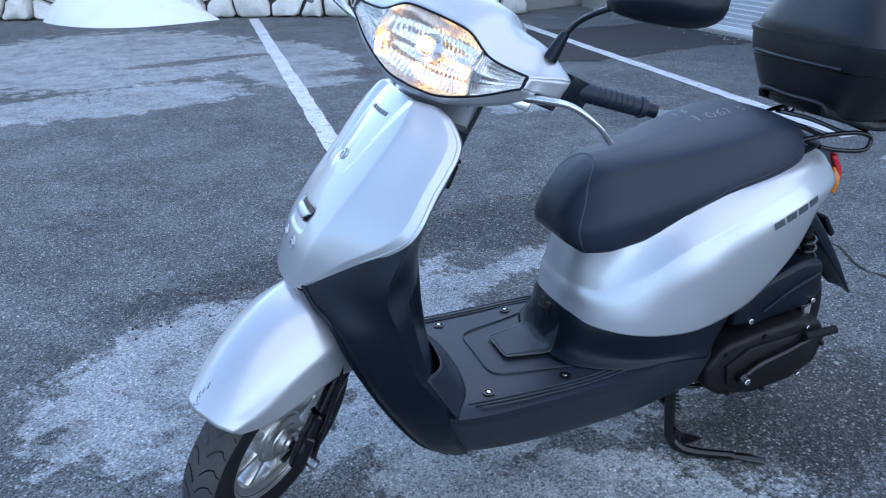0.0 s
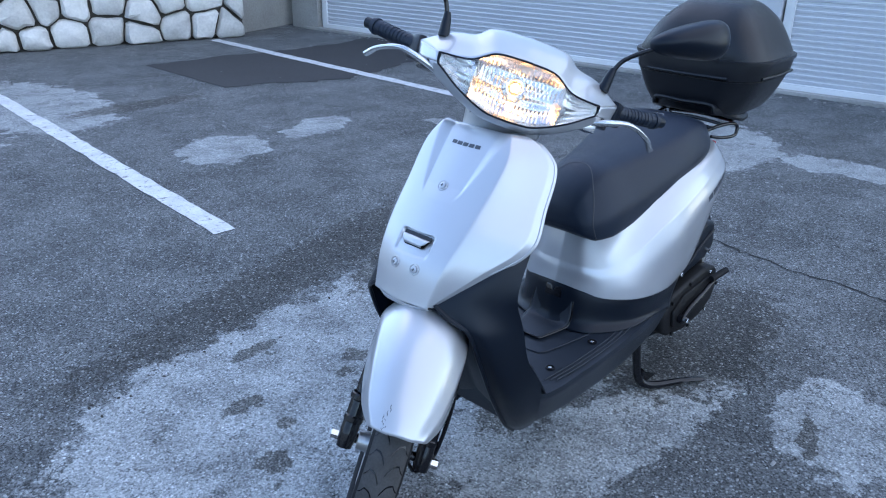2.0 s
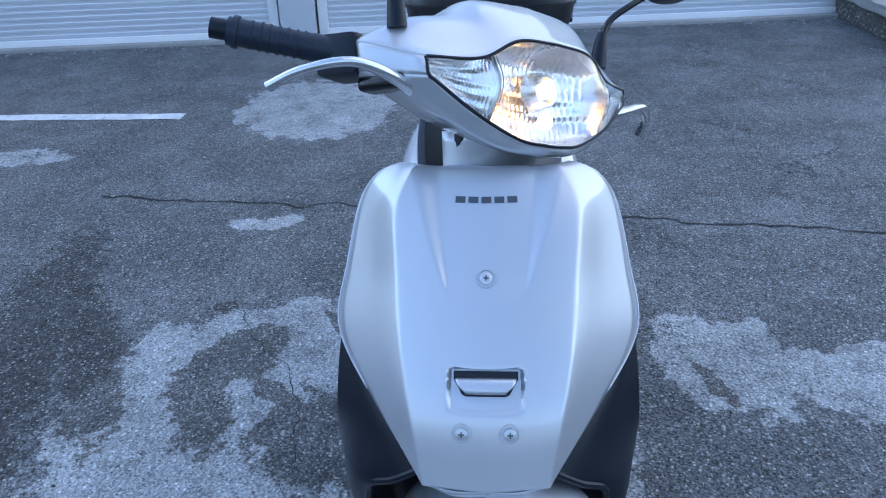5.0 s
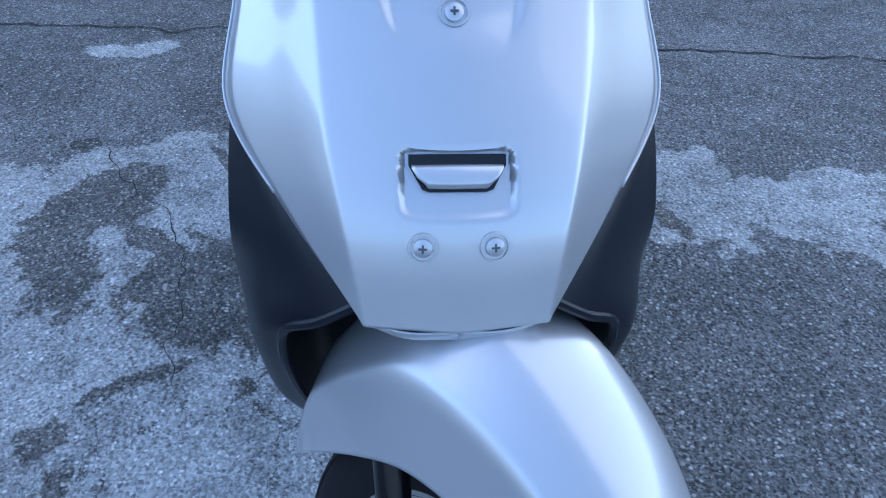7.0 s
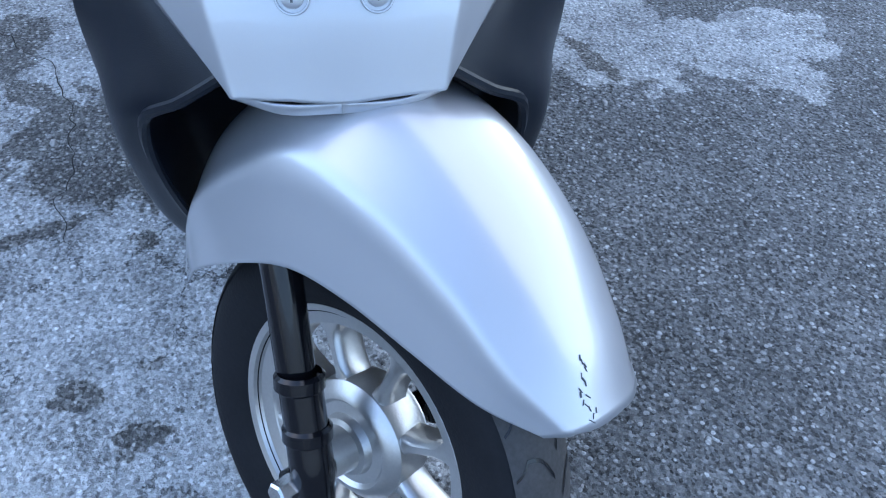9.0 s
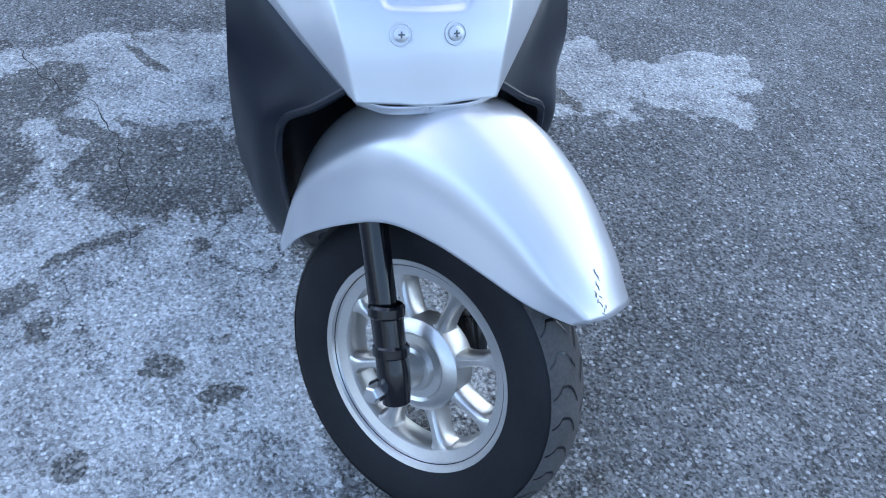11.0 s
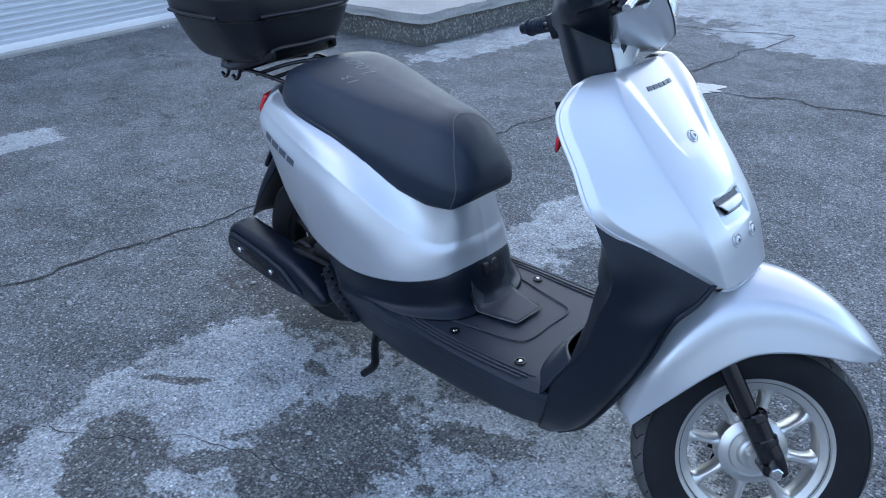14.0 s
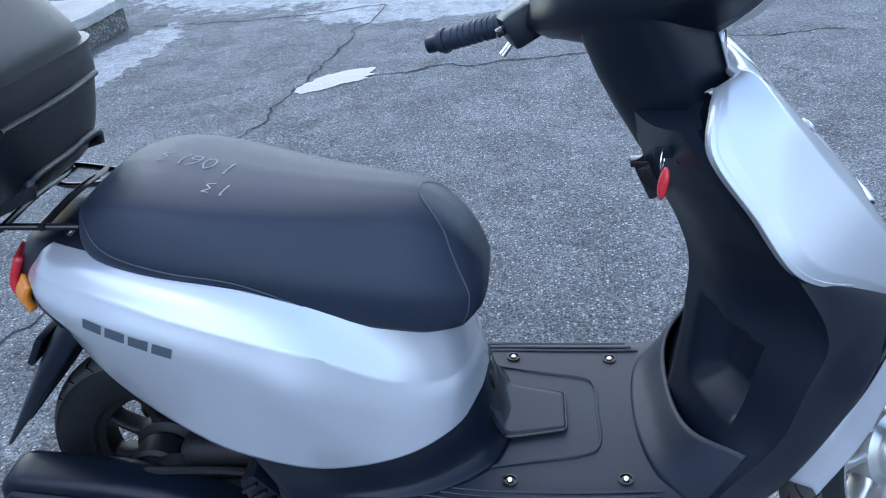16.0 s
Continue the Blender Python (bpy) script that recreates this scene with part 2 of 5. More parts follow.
# ---------------------------------------------------------------- setting
def ground_material():
    m = bpy.data.materials.new("asphalt")
    m.use_nodes = True
    N, L = m.node_tree.nodes, m.node_tree.links
    b = N["Principled BSDF"]
    geo = N.new("ShaderNodeNewGeometry")

    def node(kind, **sockets):
        n = N.new(kind)
        for k, v in sockets.items():
            n.inputs[k].default_value = v
        return n

    def op(kind, a, c, d=None, clamp=False):
        n = N.new("ShaderNodeMath")
        n.operation, n.use_clamp = kind, clamp
        for i, v in enumerate((a, c, d)):
            if v is None:
                continue
            if isinstance(v, (int, float)):
                n.inputs[i].default_value = v
            else:
                L.new(v, n.inputs[i])
        return n.outputs[0]

    def noise_at(scale, detail=4, rough=0.55, vec=None):
        n = node("ShaderNodeTexNoise", Scale=scale, Detail=detail, Roughness=rough)
        L.new(vec or geo.outputs["Position"], n.inputs["Vector"])
        return n

    # a wandering copy of the plan, so that the worn areas have ragged rims
    warp = noise_at(4.2, 7, 0.65)

    def wander(by):
        off = N.new("ShaderNodeVectorMath")
        off.operation = "MULTIPLY_ADD"
        L.new(warp.outputs["Color"], off.inputs[0])
        off.inputs[1].default_value = (by, by, 0)
        L.new(geo.outputs["Position"], off.inputs[2])
        return off

    wide, close = wander(0.30), wander(0.16)

    def area(off, half, cx, cy, rx, ry, turn):
        mp = N.new("ShaderNodeMapping")
        mp.vector_type = "TEXTURE"
        mp.inputs["Location"].default_value = (cx + half, cy + half, 0)
        mp.inputs["Rotation"].default_value = (0, 0, radians(turn))
        mp.inputs["Scale"].default_value = (rx, ry, 1)
        L.new(off.outputs[0], mp.inputs["Vector"])
        sep = N.new("ShaderNodeVectorMath")
        sep.operation = "MULTIPLY"
        L.new(mp.outputs[0], sep.inputs[0])
        sep.inputs[1].default_value = (1, 1, 0)
        ln = N.new("ShaderNodeVectorMath")
        ln.operation = "LENGTH"
        L.new(sep.outputs[0], ln.inputs[0])
        return op("SUBTRACT", 1.0, ln.outputs["Value"])

    def union(areas):
        v = areas[0]
        for a in areas[1:]:
            v = op("MAXIMUM", v, a)
        return v

    pale = union([area(wide, 0.15, *a) for a in PALE])
    dark = union([area(close, 0.08, *a) for a in DAMP])
    fine = noise_at(9, 6, 0.7).outputs[0]
    rag = noise_at(22, 6, 0.7).outputs[0]
    pale = op("ADD", pale, op("MULTIPLY_ADD", fine, 1.1, -0.50))
    dark = op("ADD", dark, op("MULTIPLY_ADD", rag, 2.0, -1.08))
    spots = noise_at(13, 3, 0.6).outputs[0]

    def ramp(v, lo, hi):
        n = N.new("ShaderNodeMapRange")
        n.interpolation_type = "SMOOTHSTEP"
        L.new(v, n.inputs[0])
        n.inputs[1].default_value, n.inputs[2].default_value = lo, hi
        return n.outputs[0]

    pale_m, dark_m = ramp(pale, 0.0, 0.10), op("MAXIMUM", ramp(dark, -0.10, 0.06), op("MULTIPLY", ramp(spots, 0.655, 0.685), 0.75))
    pale_m = op("MULTIPLY", pale_m, op("MULTIPLY_ADD", ramp(noise_at(6, 5, 0.65).outputs[0], 0.36, 0.56), 0.45, 0.55))
    # dirt films and worn veils at hand's width and at arm's length
    grime = ramp(noise_at(3.1, 8, 0.72).outputs[0], 0.40, 0.62)
    veil = ramp(noise_at(5.7, 9, 0.78).outputs[0], 0.50, 0.68)
    # stones in the asphalt, of three sizes
    def stones(scale):
        v = node("ShaderNodeTexVoronoi", Scale=scale)
        L.new(geo.outputs["Position"], v.inputs["Vector"])
        c = N.new("ShaderNodeSeparateColor")
        L.new(v.outputs["Color"], c.inputs[0])
        return v, c
    vor0, pick0 = stones(78.0)
    vor, pick = stones(125.0)
    vor2, pick2 = stones(230.0)
    big = op("MULTIPLY", ramp(pick0.outputs[0], 0.91, 0.95), ramp(vor0.outputs["Distance"], 0.40, 0.30))
    speck = op("MULTIPLY", ramp(pick.outputs[0], 0.66, 0.90), ramp(vor.outputs["Distance"], 0.50, 0.38))
    speck2 = ramp(pick2.outputs[1], 0.66, 0.95)
    pit = op("MULTIPLY", ramp(pick.outputs[2], 0.70, 0.85), ramp(vor.outputs["Distance"], 0.55, 0.35))
    # hairline crazing in some areas
    web = node("ShaderNodeTexVoronoi", Scale=4.5)
    web.feature = "DISTANCE_TO_EDGE"
    L.new(wander(0.55).outputs[0], web.inputs["Vector"])
    hair = op("MULTIPLY", ramp(web.outputs["Distance"], 0.016, 0.004), ramp(noise_at(1.3, 3, 0.5).outputs[0], 0.52, 0.62))
    mid = noise_at(0.9, 5, 0.6).outputs[0]
    tiny = noise_at(420, 2, 0.6).outputs[0]
    base = op("MULTIPLY_ADD", mid, 0.10, 0.066)
    base = op("MULTIPLY", base, op("MULTIPLY_ADD", grime, 0.50, 0.74))
    base = op("ADD", base, op("MULTIPLY", veil, 0.04))
    base = op("ADD", base, op("MULTIPLY", pale_m, op("MULTIPLY_ADD", fine, 0.20, 0.135)))
    base = op("MULTIPLY", base, op("SUBTRACT", 1.0, op("MULTIPLY", dark_m, 0.74)))
    base = op("MULTIPLY", base, op("SUBTRACT", 1.0, op("MULTIPLY", hair, 0.75)))
    calm = op("SUBTRACT", 1.0, op("MULTIPLY", op("MULTIPLY", pale_m, op("SUBTRACT", 1.0, dark_m)), 0.45))
    grit = op("ADD", op("MULTIPLY", op("SUBTRACT", tiny, 0.5), 1.8), op("MULTIPLY", op("SUBTRACT", pick2.outputs[0], 0.5), 1.4))
    grit = op("ADD", op("MULTIPLY", grit, calm), 0.75)
    base = op("MULTIPLY", base, op("MAXIMUM", op("ADD", grit, 0.25), 0.10))
    base = op("MULTIPLY", base, op("SUBTRACT", 1.0, op("MULTIPLY", pit, 0.45)))
    base = op("ADD", base, op("MULTIPLY", speck, op("MULTIPLY_ADD", pick.outputs[1], 0.30, 0.05)))
    base = op("ADD", base, op("MULTIPLY", speck2, op("MULTIPLY_ADD", pale_m, 0.05, 0.10)))
    base = op("ADD", base, op("MULTIPLY", big, op("MULTIPLY_ADD", pick0.outputs[1], 0.22, 0.03)))
    col = N.new("ShaderNodeCombineColor")
    for i, (k, soil) in enumerate(((0.95, 0.03), (1.0, 0.0), (1.01, -0.05))):
        L.new(op("MULTIPLY", base, op("MULTIPLY_ADD", dark_m, soil, k)), col.inputs[i])
    L.new(col.outputs[0], b.inputs["Base Color"])
    L.new(op("SUBTRACT", 0.86, op("MULTIPLY", dark_m, 0.22)), b.inputs["Roughness"])
    h = op("ADD", op("MULTIPLY", vor.outputs["Distance"], -0.7), op("MULTIPLY", tiny, 0.5))
    h = op("SUBTRACT", op("SUBTRACT", h, op("MULTIPLY", vor0.outputs["Distance"], 0.5)), op("MULTIPLY", hair, 0.8))
    bp = node("ShaderNodeBump", Strength=1.0, Distance=0.007)
    L.new(h, bp.inputs["Height"])
    L.new(bp.outputs[0], b.inputs["Normal"])
    return m


# worn pale areas and damp dark areas of the yard: x, y, half sizes, turn
# the far pale ones past y = 3 also paint in grazing sky reflection
PALE = [(0.05, 0.16, 0.45, 0.13, -10), (0.05, -0.58, 0.70, 0.42, -8), (0.42, -0.55, 0.66, 0.42, 0), (-0.62, -0.55, 0.20, 0.45, 10), (-0.30, -0.92, 0.30, 0.14, 0), (-0.45, -0.15, 0.34, 0.16, 15), (0.10, -0.08, 0.3, 0.12, 10),
        (-0.52, 0.62, 0.24, 0.19, 20), (-0.42, 0.90, 0.20, 0.12, 40), (-0.36, 0.21, 0.20, 0.09, -15), (-1.38, -0.85, 0.07, 0.13, 10),
        (0.95, -5.3, 1.2, 1.15, 0), (0.9, -3.8, 0.85, 0.35, 10), (-0.35, -4.6, 0.45, 0.9, 0), (-0.75, -2.8, 0.28, 0.22, 30), (-1.45, -2.85, 0.3, 0.13, 10), (-2.1, -2.2, 0.10, 0.28, 5),
        (-2.85, -0.95, 0.55, 0.42, 20), (-2.95, -0.15, 0.16, 0.4, 0), (-2.50, 3.3, 0.22, 1.0, -3), (-1.5, 5.75, 1.8, 1.2, 0), (-0.5, 4.45, 1.0, 0.5, 10), (-0.5, 1.0, 0.14, 0.16, 0)]
DAMP = [(-0.215, -0.354, 0.25, 0.17, -99), (-0.515, -0.707, 0.20, 0.10, 153), (-0.300, -0.735, 0.18, 0.07, -150), (0.026, -0.480, 0.12, 0.022, 116), (-0.452, -0.192, 0.050, 0.030, 163),
        (0.043, -0.120, 0.141, 0.046, -159), (-0.684, -0.428, 0.108, 0.023, -147), (-0.398, -0.487, 0.018, 0.015, -164), (0.042, -0.305, 0.019, 0.017, -148), (-0.384, -0.574, 0.071, 0.042, -131),
        (-0.79, -0.811, 0.04, 0.038, 88), (-0.25, -1.27, 1.15, 0.16, 12), (-0.5, -1.1, 0.4, 0.10, 25), (0.55, -0.62, 0.06, 0.04, 0), (0.35, -0.85, 0.1, 0.03, 0), (0.62, -0.35, 0.05, 0.04, 0), (-0.7, 0.1, 0.45, 0.22, 0),
        (0.15, -0.62, 0.05, 0.035, 0), (-0.9, -4.1, 0.5, 0.12, 0), (-0.42, 0.56, 0.11, 0.025, 20),
        (0.23, -0.56, 0.035, 0.024, 0), (0.33, -0.36, 0.035, 0.024, 47), (0.41, -0.27, 0.035, 0.024, 94), (0.50, -0.46, 0.035, 0.024, 141), (0.04, -0.30, 0.035, 0.024, 8), (-0.20, -0.34, 0.035, 0.024, 55), (0.3, -4.9, 0.6, 0.1, 10)]

bm = bmesh.new()
bmesh.ops.create_grid(bm, x_segments=60, y_segments=60, size=400)
for v in bm.verts:
    v.co.x, v.co.y = (math.copysign((abs(c) / 400) ** 3 * 400, c) for c in (v.co.x, v.co.y))
ground = tagged(part("ground", bm, ground_material()), "grey worn asphalt yard with pale and damp patches", "ground", kind="structure")


def strip(name, a, b, w, mat, label, cat, z=0.004, ragged=0.006, n=60):
    """A painted line from a to b on the ground, with slightly worn rims."""
    a, b = Vector(a), Vector(b)
    d = (b - a)
    s = Vector((-d.y, d.x)).normalized()
    pts = []
    for i in range(n + 1):
        c = a + d * i / n
        pts.append([(*(c + s * (k * w / 2 + random.uniform(-ragged, ragged))), z) for k in (-1, 1)])
    return tagged(part(name, mesh_from(np.array(pts)), mat, smooth=False), label, cat, kind="structure")


strip("parking_line", (-0.10, -1.74), (-0.395, -6.85), 0.10, PAINTWHITE, "worn white painted parking line on asphalt", "road marking")
strip("parking_line", (-2.70, -1.64), (-2.74, -6.2), 0.10, PAINTWHITE, "worn white painted parking line near the garage doors", "road marking")


def wander(pts, jitter, n):
    c = resample([(x, y, 0) for x, y in pts], n)
    for k in range(n):
        o = noise.noise_vector((c[k][0] * 6, c[k][1] * 6, 3.1)) * jitter + noise.noise_vector((c[k][0] * 25, c[k][1] * 25, 7.7)) * jitter * 0.4
        c[k] += (o.x, o.y, 0)
    return c


def crack(pts, w, jitter=0.03, n=90):
    c = wander(pts, jitter, n)
    t = np.gradient(c, axis=0)
    t /= np.linalg.norm(t, axis=1)[:, None]
    s = np.stack([-t[:, 1], t[:, 0], 0 * t[:, 0]], 1)
    ww = np.array([w * (0.35 + 1.1 * abs(noise.noise((p[0] * 9, p[1] * 9, 1.3)))) for p in c])[:, None]
    p = np.stack([c - s * ww / 2, c + s * ww / 2])
    p[:, :, 2] = 0.003
    return tagged(part("crack", mesh_from(p), CRACK, smooth=False), "dark irregular crack in the asphalt", "crack", kind="structure")


crack([(-1.62, -1.6), (-1.5, -0.3), (-1.4, 0.6), (-1.3, 1.4), (-1.14, 2.62), (-0.97, 4.4)], 0.014, 0.05, 160)
crack([(-1.14, 2.62), (-0.5, 2.85), (0.35, 2.96), (1.6, 3.1)], 0.02, 0.08, 120)
crack([(-2.78, 4.32), (-1.8, 4.25), (-0.97, 4.4)], 0.02, 0.05, 80)
crack([(-0.75, -0.75), (-0.35, -0.5), (0.05, -0.42)], 0.003, 0.05, 120)

# relaid dark asphalt by the wall
p = np.array([[(-1.55, -5.4, 0.0035), (-1.65, -4.2, 0.0035)], [(-2.3, -5.35, 0.0035), (-2.45, -3.85, 0.0035)], [(-3.2, -5.2, 0.0035), (-3.2, -3.95, 0.0035)], [(-4.15, -5.3, 0.0035), (-4.30, -4.05, 0.0035)]])
rims = []
for k in range(2):
    rim = resample(p[:, k], 80)
    for q in rim:
        o = noise.noise_vector(Vector(q) * 5) * 0.09 + noise.noise_vector(Vector(q) * 17) * 0.04
        q[:2] += (o.x, o.y)
    rims.append(rim)
tagged(part("asphalt_patch", mesh_from(np.array(rims)), PATCH, smooth=False), "darker coarse relaid asphalt patch", "asphalt patch", kind="structure")

# meltwater beside the crack
WATER = material("meltwater", (0.06, 0.065, 0.07), 0.12, 0, 0.05, 50, 0.1, 3)
ring = []
for k in range(96):
    a = 2 * math.pi * k / 96
    r = 1 + 0.45 * noise.noise((1.3 * math.cos(a), 1.3 * math.sin(a), 0.4)) + 0.22 * noise.noise((5 * math.cos(a), 5 * math.sin(a), 2.4))
    ring.append((-0.92 + 0.18 * r * math.cos(a), 2.77 + 0.12 * r * math.sin(a) + 0.08 * r * math.cos(a), 0.004))
bm = bmesh.new()
bm.faces.new([bm.verts.new(q) for q in ring])
tagged(part("puddle", bm, WATER, smooth=False), "shallow meltwater puddle on the asphalt", "puddle", kind="structure")


# stone retaining wall, along a line that runs slightly aslant
WALL_A, WALL_B = Vector((3.2, -8.02, 0)), Vector((-3.10, -6.20, 0))
WALL_D = (WALL_B - WALL_A).normalized()
WALL_N = Vector((-WALL_D.y, WALL_D.x, 0))
if WALL_N.y < 0:
    WALL_N = -WALL_N
WALL_LEN = (WALL_B - WALL_A).length
WALL_H = 1.7
wall_m = Matrix((( WALL_D.x, WALL_N.x, 0, WALL_A.x), (WALL_D.y, WALL_N.y, 0, WALL_A.y), (0, 0, 1, 0), (0, 0, 0, 1)))
wall = part("wall_stone", block(WALL_LEN, 0.5, WALL_H, 0.02, (WALL_LEN / 2, -0.28, WALL_H / 2)), MORTAR, m=wall_m)
tagged(wall, "rubble retaining wall of pale limestone in dark mortar", "stone wall", kind="structure")


def clip_poly(poly, n, c):
    out = []
    for i in range(len(poly)):
        p, q = poly[i], poly[(i + 1) % len(poly)]
        dp, dq = p.dot(n) - c, q.dot(n) - c
        if dp <= 0:
            out.append(p)
        if dp * dq < 0:
            out.append(p + (q - p) * (dp / (dp - dq)))
    return out


def rubble():
    """Irregular stones that fill the wall's face."""
    rng = random.Random(5)
    seeds = []
    x = 0.1
    z_rows = [0.10, 0.33, 0.58, 0.84, 1.10, 1.36, 1.6]
    for r, z in enumerate(z_rows):
        x = 0.0 + 0.17 * (r % 2)
        while x < WALL_LEN:
            seeds.append(Vector((x + rng.uniform(-0.06, 0.06), z + rng.uniform(-0.07, 0.07))))
            x += rng.uniform(0.2, 0.44)
    stones = []
    for s in seeds:
        poly = [Vector(q) for q in ((0, 0), (WALL_LEN, 0), (WALL_LEN, WALL_H), (0, WALL_H))]
        for o in seeds:
            if o is not s and (o - s).length < 1.1:
                n = (o - s).normalized()
                poly = clip_poly(poly, n, (s + (o - s) * 0.5).dot(n) - 0.005 - 0.008 * rng.random())
                if len(poly) < 3:
                    break
        if len(poly) >= 3:
            stones.append(poly)
    for poly in stones:
        c = sum(poly, Vector((0, 0))) / len(poly)
        ring = []
        for i in range(len(poly)):
            p, q = poly[i], poly[(i + 1) % len(poly)]
            prev = poly[i - 1]
            ring.append(p + (prev - p) * 0.13 + (c - p) * 0.03)
            ring.append(p + (q - p) * 0.13 + (c - p) * 0.03)
            if (q - p).length > 0.15:
                mid = (p + q) / 2
                ring.append(mid + (c - mid) * rng.uniform(-0.02, 0.12))
        bm = bmesh.new()
        depth = rng.uniform(0.05, 0.10)
        back = [bm.verts.new((q.x, -0.06, q.y)) for q in ring]
        mid = [bm.verts.new((q.x, depth * 0.45 + rng.uniform(-0.01, 0.01), q.y)) for q in ring]
        top = []
        for q in ring:
            k = c + (q - c) * rng.uniform(0.76, 0.90)
            top.append(bm.verts.new((k.x, depth * rng.uniform(0.8, 1.1), k.y)))
        k = len(ring)
        for i in range(k):
            j = (i + 1) % k
            bm.faces.new((back[i], back[j], mid[j], mid[i]))
            bm.faces.new((mid[i], mid[j], top[j], top[i]))
        cen = bm.verts.new((c.x + rng.uniform(-0.02, 0.02), depth * rng.uniform(0.9, 1.25), c.y))
        for i in range(k):
            bm.faces.new((top[i], top[(i + 1) % k], cen))
        part("stone", bm, LIMESTONE, wall, m=wall_m, angle=50)


# snow heap at the foot of the wall
p = []
for i in range(40):
    u = i / 39
    h = 0.34 * math.sin(math.pi * u ** 0.75) ** 0.9 + 0.004
    row = []
    for j in range(14):
        v = j / 13
        x = 1.55 - 1.62 * u
        y = -7.50 + 0.29 * (1.55 - x) + v * (0.12 + 0.45 * math.sin(math.pi * u ** 0.75))
        z = h * (1 - v ** 2.0) + 0.03 * noise.noise((x * 4, y * 6, 0)) * (1 - v) * min(1, 6 * u, 6 * (1 - u))
        row.append((x, y, z if j < 13 else -0.01))
    p.append(row)
tagged(part("snow_bank", mesh_from(np.array(p)), SNOW), "leftover bank of old snow at the stone wall", "snow")


# garage front: ribbed doors in a plain building
DOOR_TURN = math.degrees(math.atan2(-(-5.12 + 4.04), 2.3 + 6.1))
DOOR_M = pose(-4.04, -6.1, 0, 0, 0, 90 + DOOR_TURN)


def garage_door(name, x0, x1, h, label):
    """A door of ribbed horizontal panels between x0 and x1 along the front, in the building's own axes (x along, y into the building)."""
    rib, p = 0.042, []
    z, zs = 0.045, []
    while z < h:
        for k, (dz, dy) in enumerate(((0, 0.0), (0.30, 0.0), (0.42, 0.009), (0.88, 0.009))):
            zs.append((z + dz * rib, dy))
        z += rib
    rows = [[(x, -0.03 + dy, zz) for zz, dy in zs] for x in np.linspace(x0 + 0.05, x1 - 0.05, 30)]
    door = part(name, mesh_from(np.array(rows)), DOORWHITE, m=DOOR_M, smooth=False)
    tagged(door, label, "garage door", kind="structure")
    part("bottom_rail", block(x1 - x0 - 0.02, 0.05, 0.05, 0.006, ((x0 + x1) / 2, -0.02, 0.045)), FRAMEWHITE, door, m=DOOR_M)
    for x in (x0 + 0.03, x1 - 0.03):
        part("door_stile", block(0.07, 0.05, h - 0.02, 0.006, (x, -0.02, h / 2 + 0.02)), FRAMEWHITE, door, m=DOOR_M)
    return door


def door_window(door, x0, x1, z0, z1):
    for a, b, c, d in ((x0, x1, z0, z0 + 0.05), (x0, x1, z1 - 0.05, z1), (x0, x0 + 0.05, z0 + 0.05, z1 - 0.05), (x1 - 0.05, x1, z0 + 0.05, z1 - 0.05)):
        part("window_frame", block(b - a, 0.04, d - c, 0.004, ((a + b) / 2, -0.055, (c + d) / 2)), FRAMEWHITE, door, m=DOOR_M)
    part("pane", block(x1 - x0 - 0.1, 0.012, z1 - z0 - 0.1, 0.002, ((x0 + x1) / 2, -0.05, (z0 + z1) / 2)), FRAMEWHITE, door, m=DOOR_M)


door_1 = garage_door("door_1", 0.05, 4.55, 2.3, "closed white ribbed garage door")
door_2 = garage_door("door_2", 4.85, 9.0, 2.3, "closed white ribbed garage door beside the concrete step")
for x0 in (2.9, 3.75):
    door_window(door_1, x0, x0 + 0.75, 0.86, 1.5)
for x0 in (5.05, 6.4):
    door_window(door_2, x0, x0 + 1.0, 0.86, 1.5)
BUILDING = material("render_wall", (0.50, 0.49, 0.47), 0.85, 0, 0.1, 40, 0.2, 1.0, 0.3, 40)
building = part("wall_garage", block(9.9, 0.5, 1.3, 0.02, (4.6, 0.27, 2.97)), BUILDING, m=DOOR_M)
tagged(building, "plain rendered garage wall above the doors", "wall", kind="structure")
for x, w in ((4.7, 0.26), (9.12, 0.2), (-0.18, 0.4)):
    tagged(part("door_jamb", block(w, 0.3, 2.3, 0.01, (x, 0.06, 1.15)), DOORWHITE if w < 0.3 else CONCRETE, m=DOOR_M), "narrow jamb beside the garage doors", "jamb", kind="structure")
part("wall_back", block(9.9, 0.1, 3.6, 0.01, (4.6, 0.6, 1.8)), BUILDING, m=DOOR_M)["kind"] = "structure"
tagged(bpy.data.objects["wall_back"], "plain garage wall behind the doors", "wall")
sill = part("door_sill", block(9.3, 0.35, 0.03, 0.008, (4.5, 0.06, 0.012)), CONCRETE, m=DOOR_M)
tagged(sill, "crumbling concrete sill under the garage doors", "sill", kind="structure")
# dark concrete return wall between stone wall and doors
p0, p1 = Vector((-3.08, -6.42, 0)), Vector((-4.25, -6.75, 0))
dv = p1 - p0
ret = part("wall_return", block(dv.length + 0.5, 0.3, 1.7, 0.01), CONCRETE, m=Matrix.Translation((p0 + p1) / 2 + Vector((0, -0.1, 0.85))) @ pose(0, 0, 0, 0, 0, math.degrees(math.atan2(dv.y, dv.x))))
tagged(ret, "stained grey concrete return wall", "concrete wall", kind="structure")

AGGREGATE = material("aggregate_concrete", (0.105, 0.10, 0.09), 0.9, 0, 0.9, 60, 0.5, 3, 1.0, 60)
# low exposed-aggregate concrete step
step = part("concrete_step", block(2.56, 1.66, 0.16, 0.012, (-4.07, 3.46, 0.078), seg=2), AGGREGATE)
tagged(step, "low broken concrete step with pebbles showing", "concrete step", kind="structure")
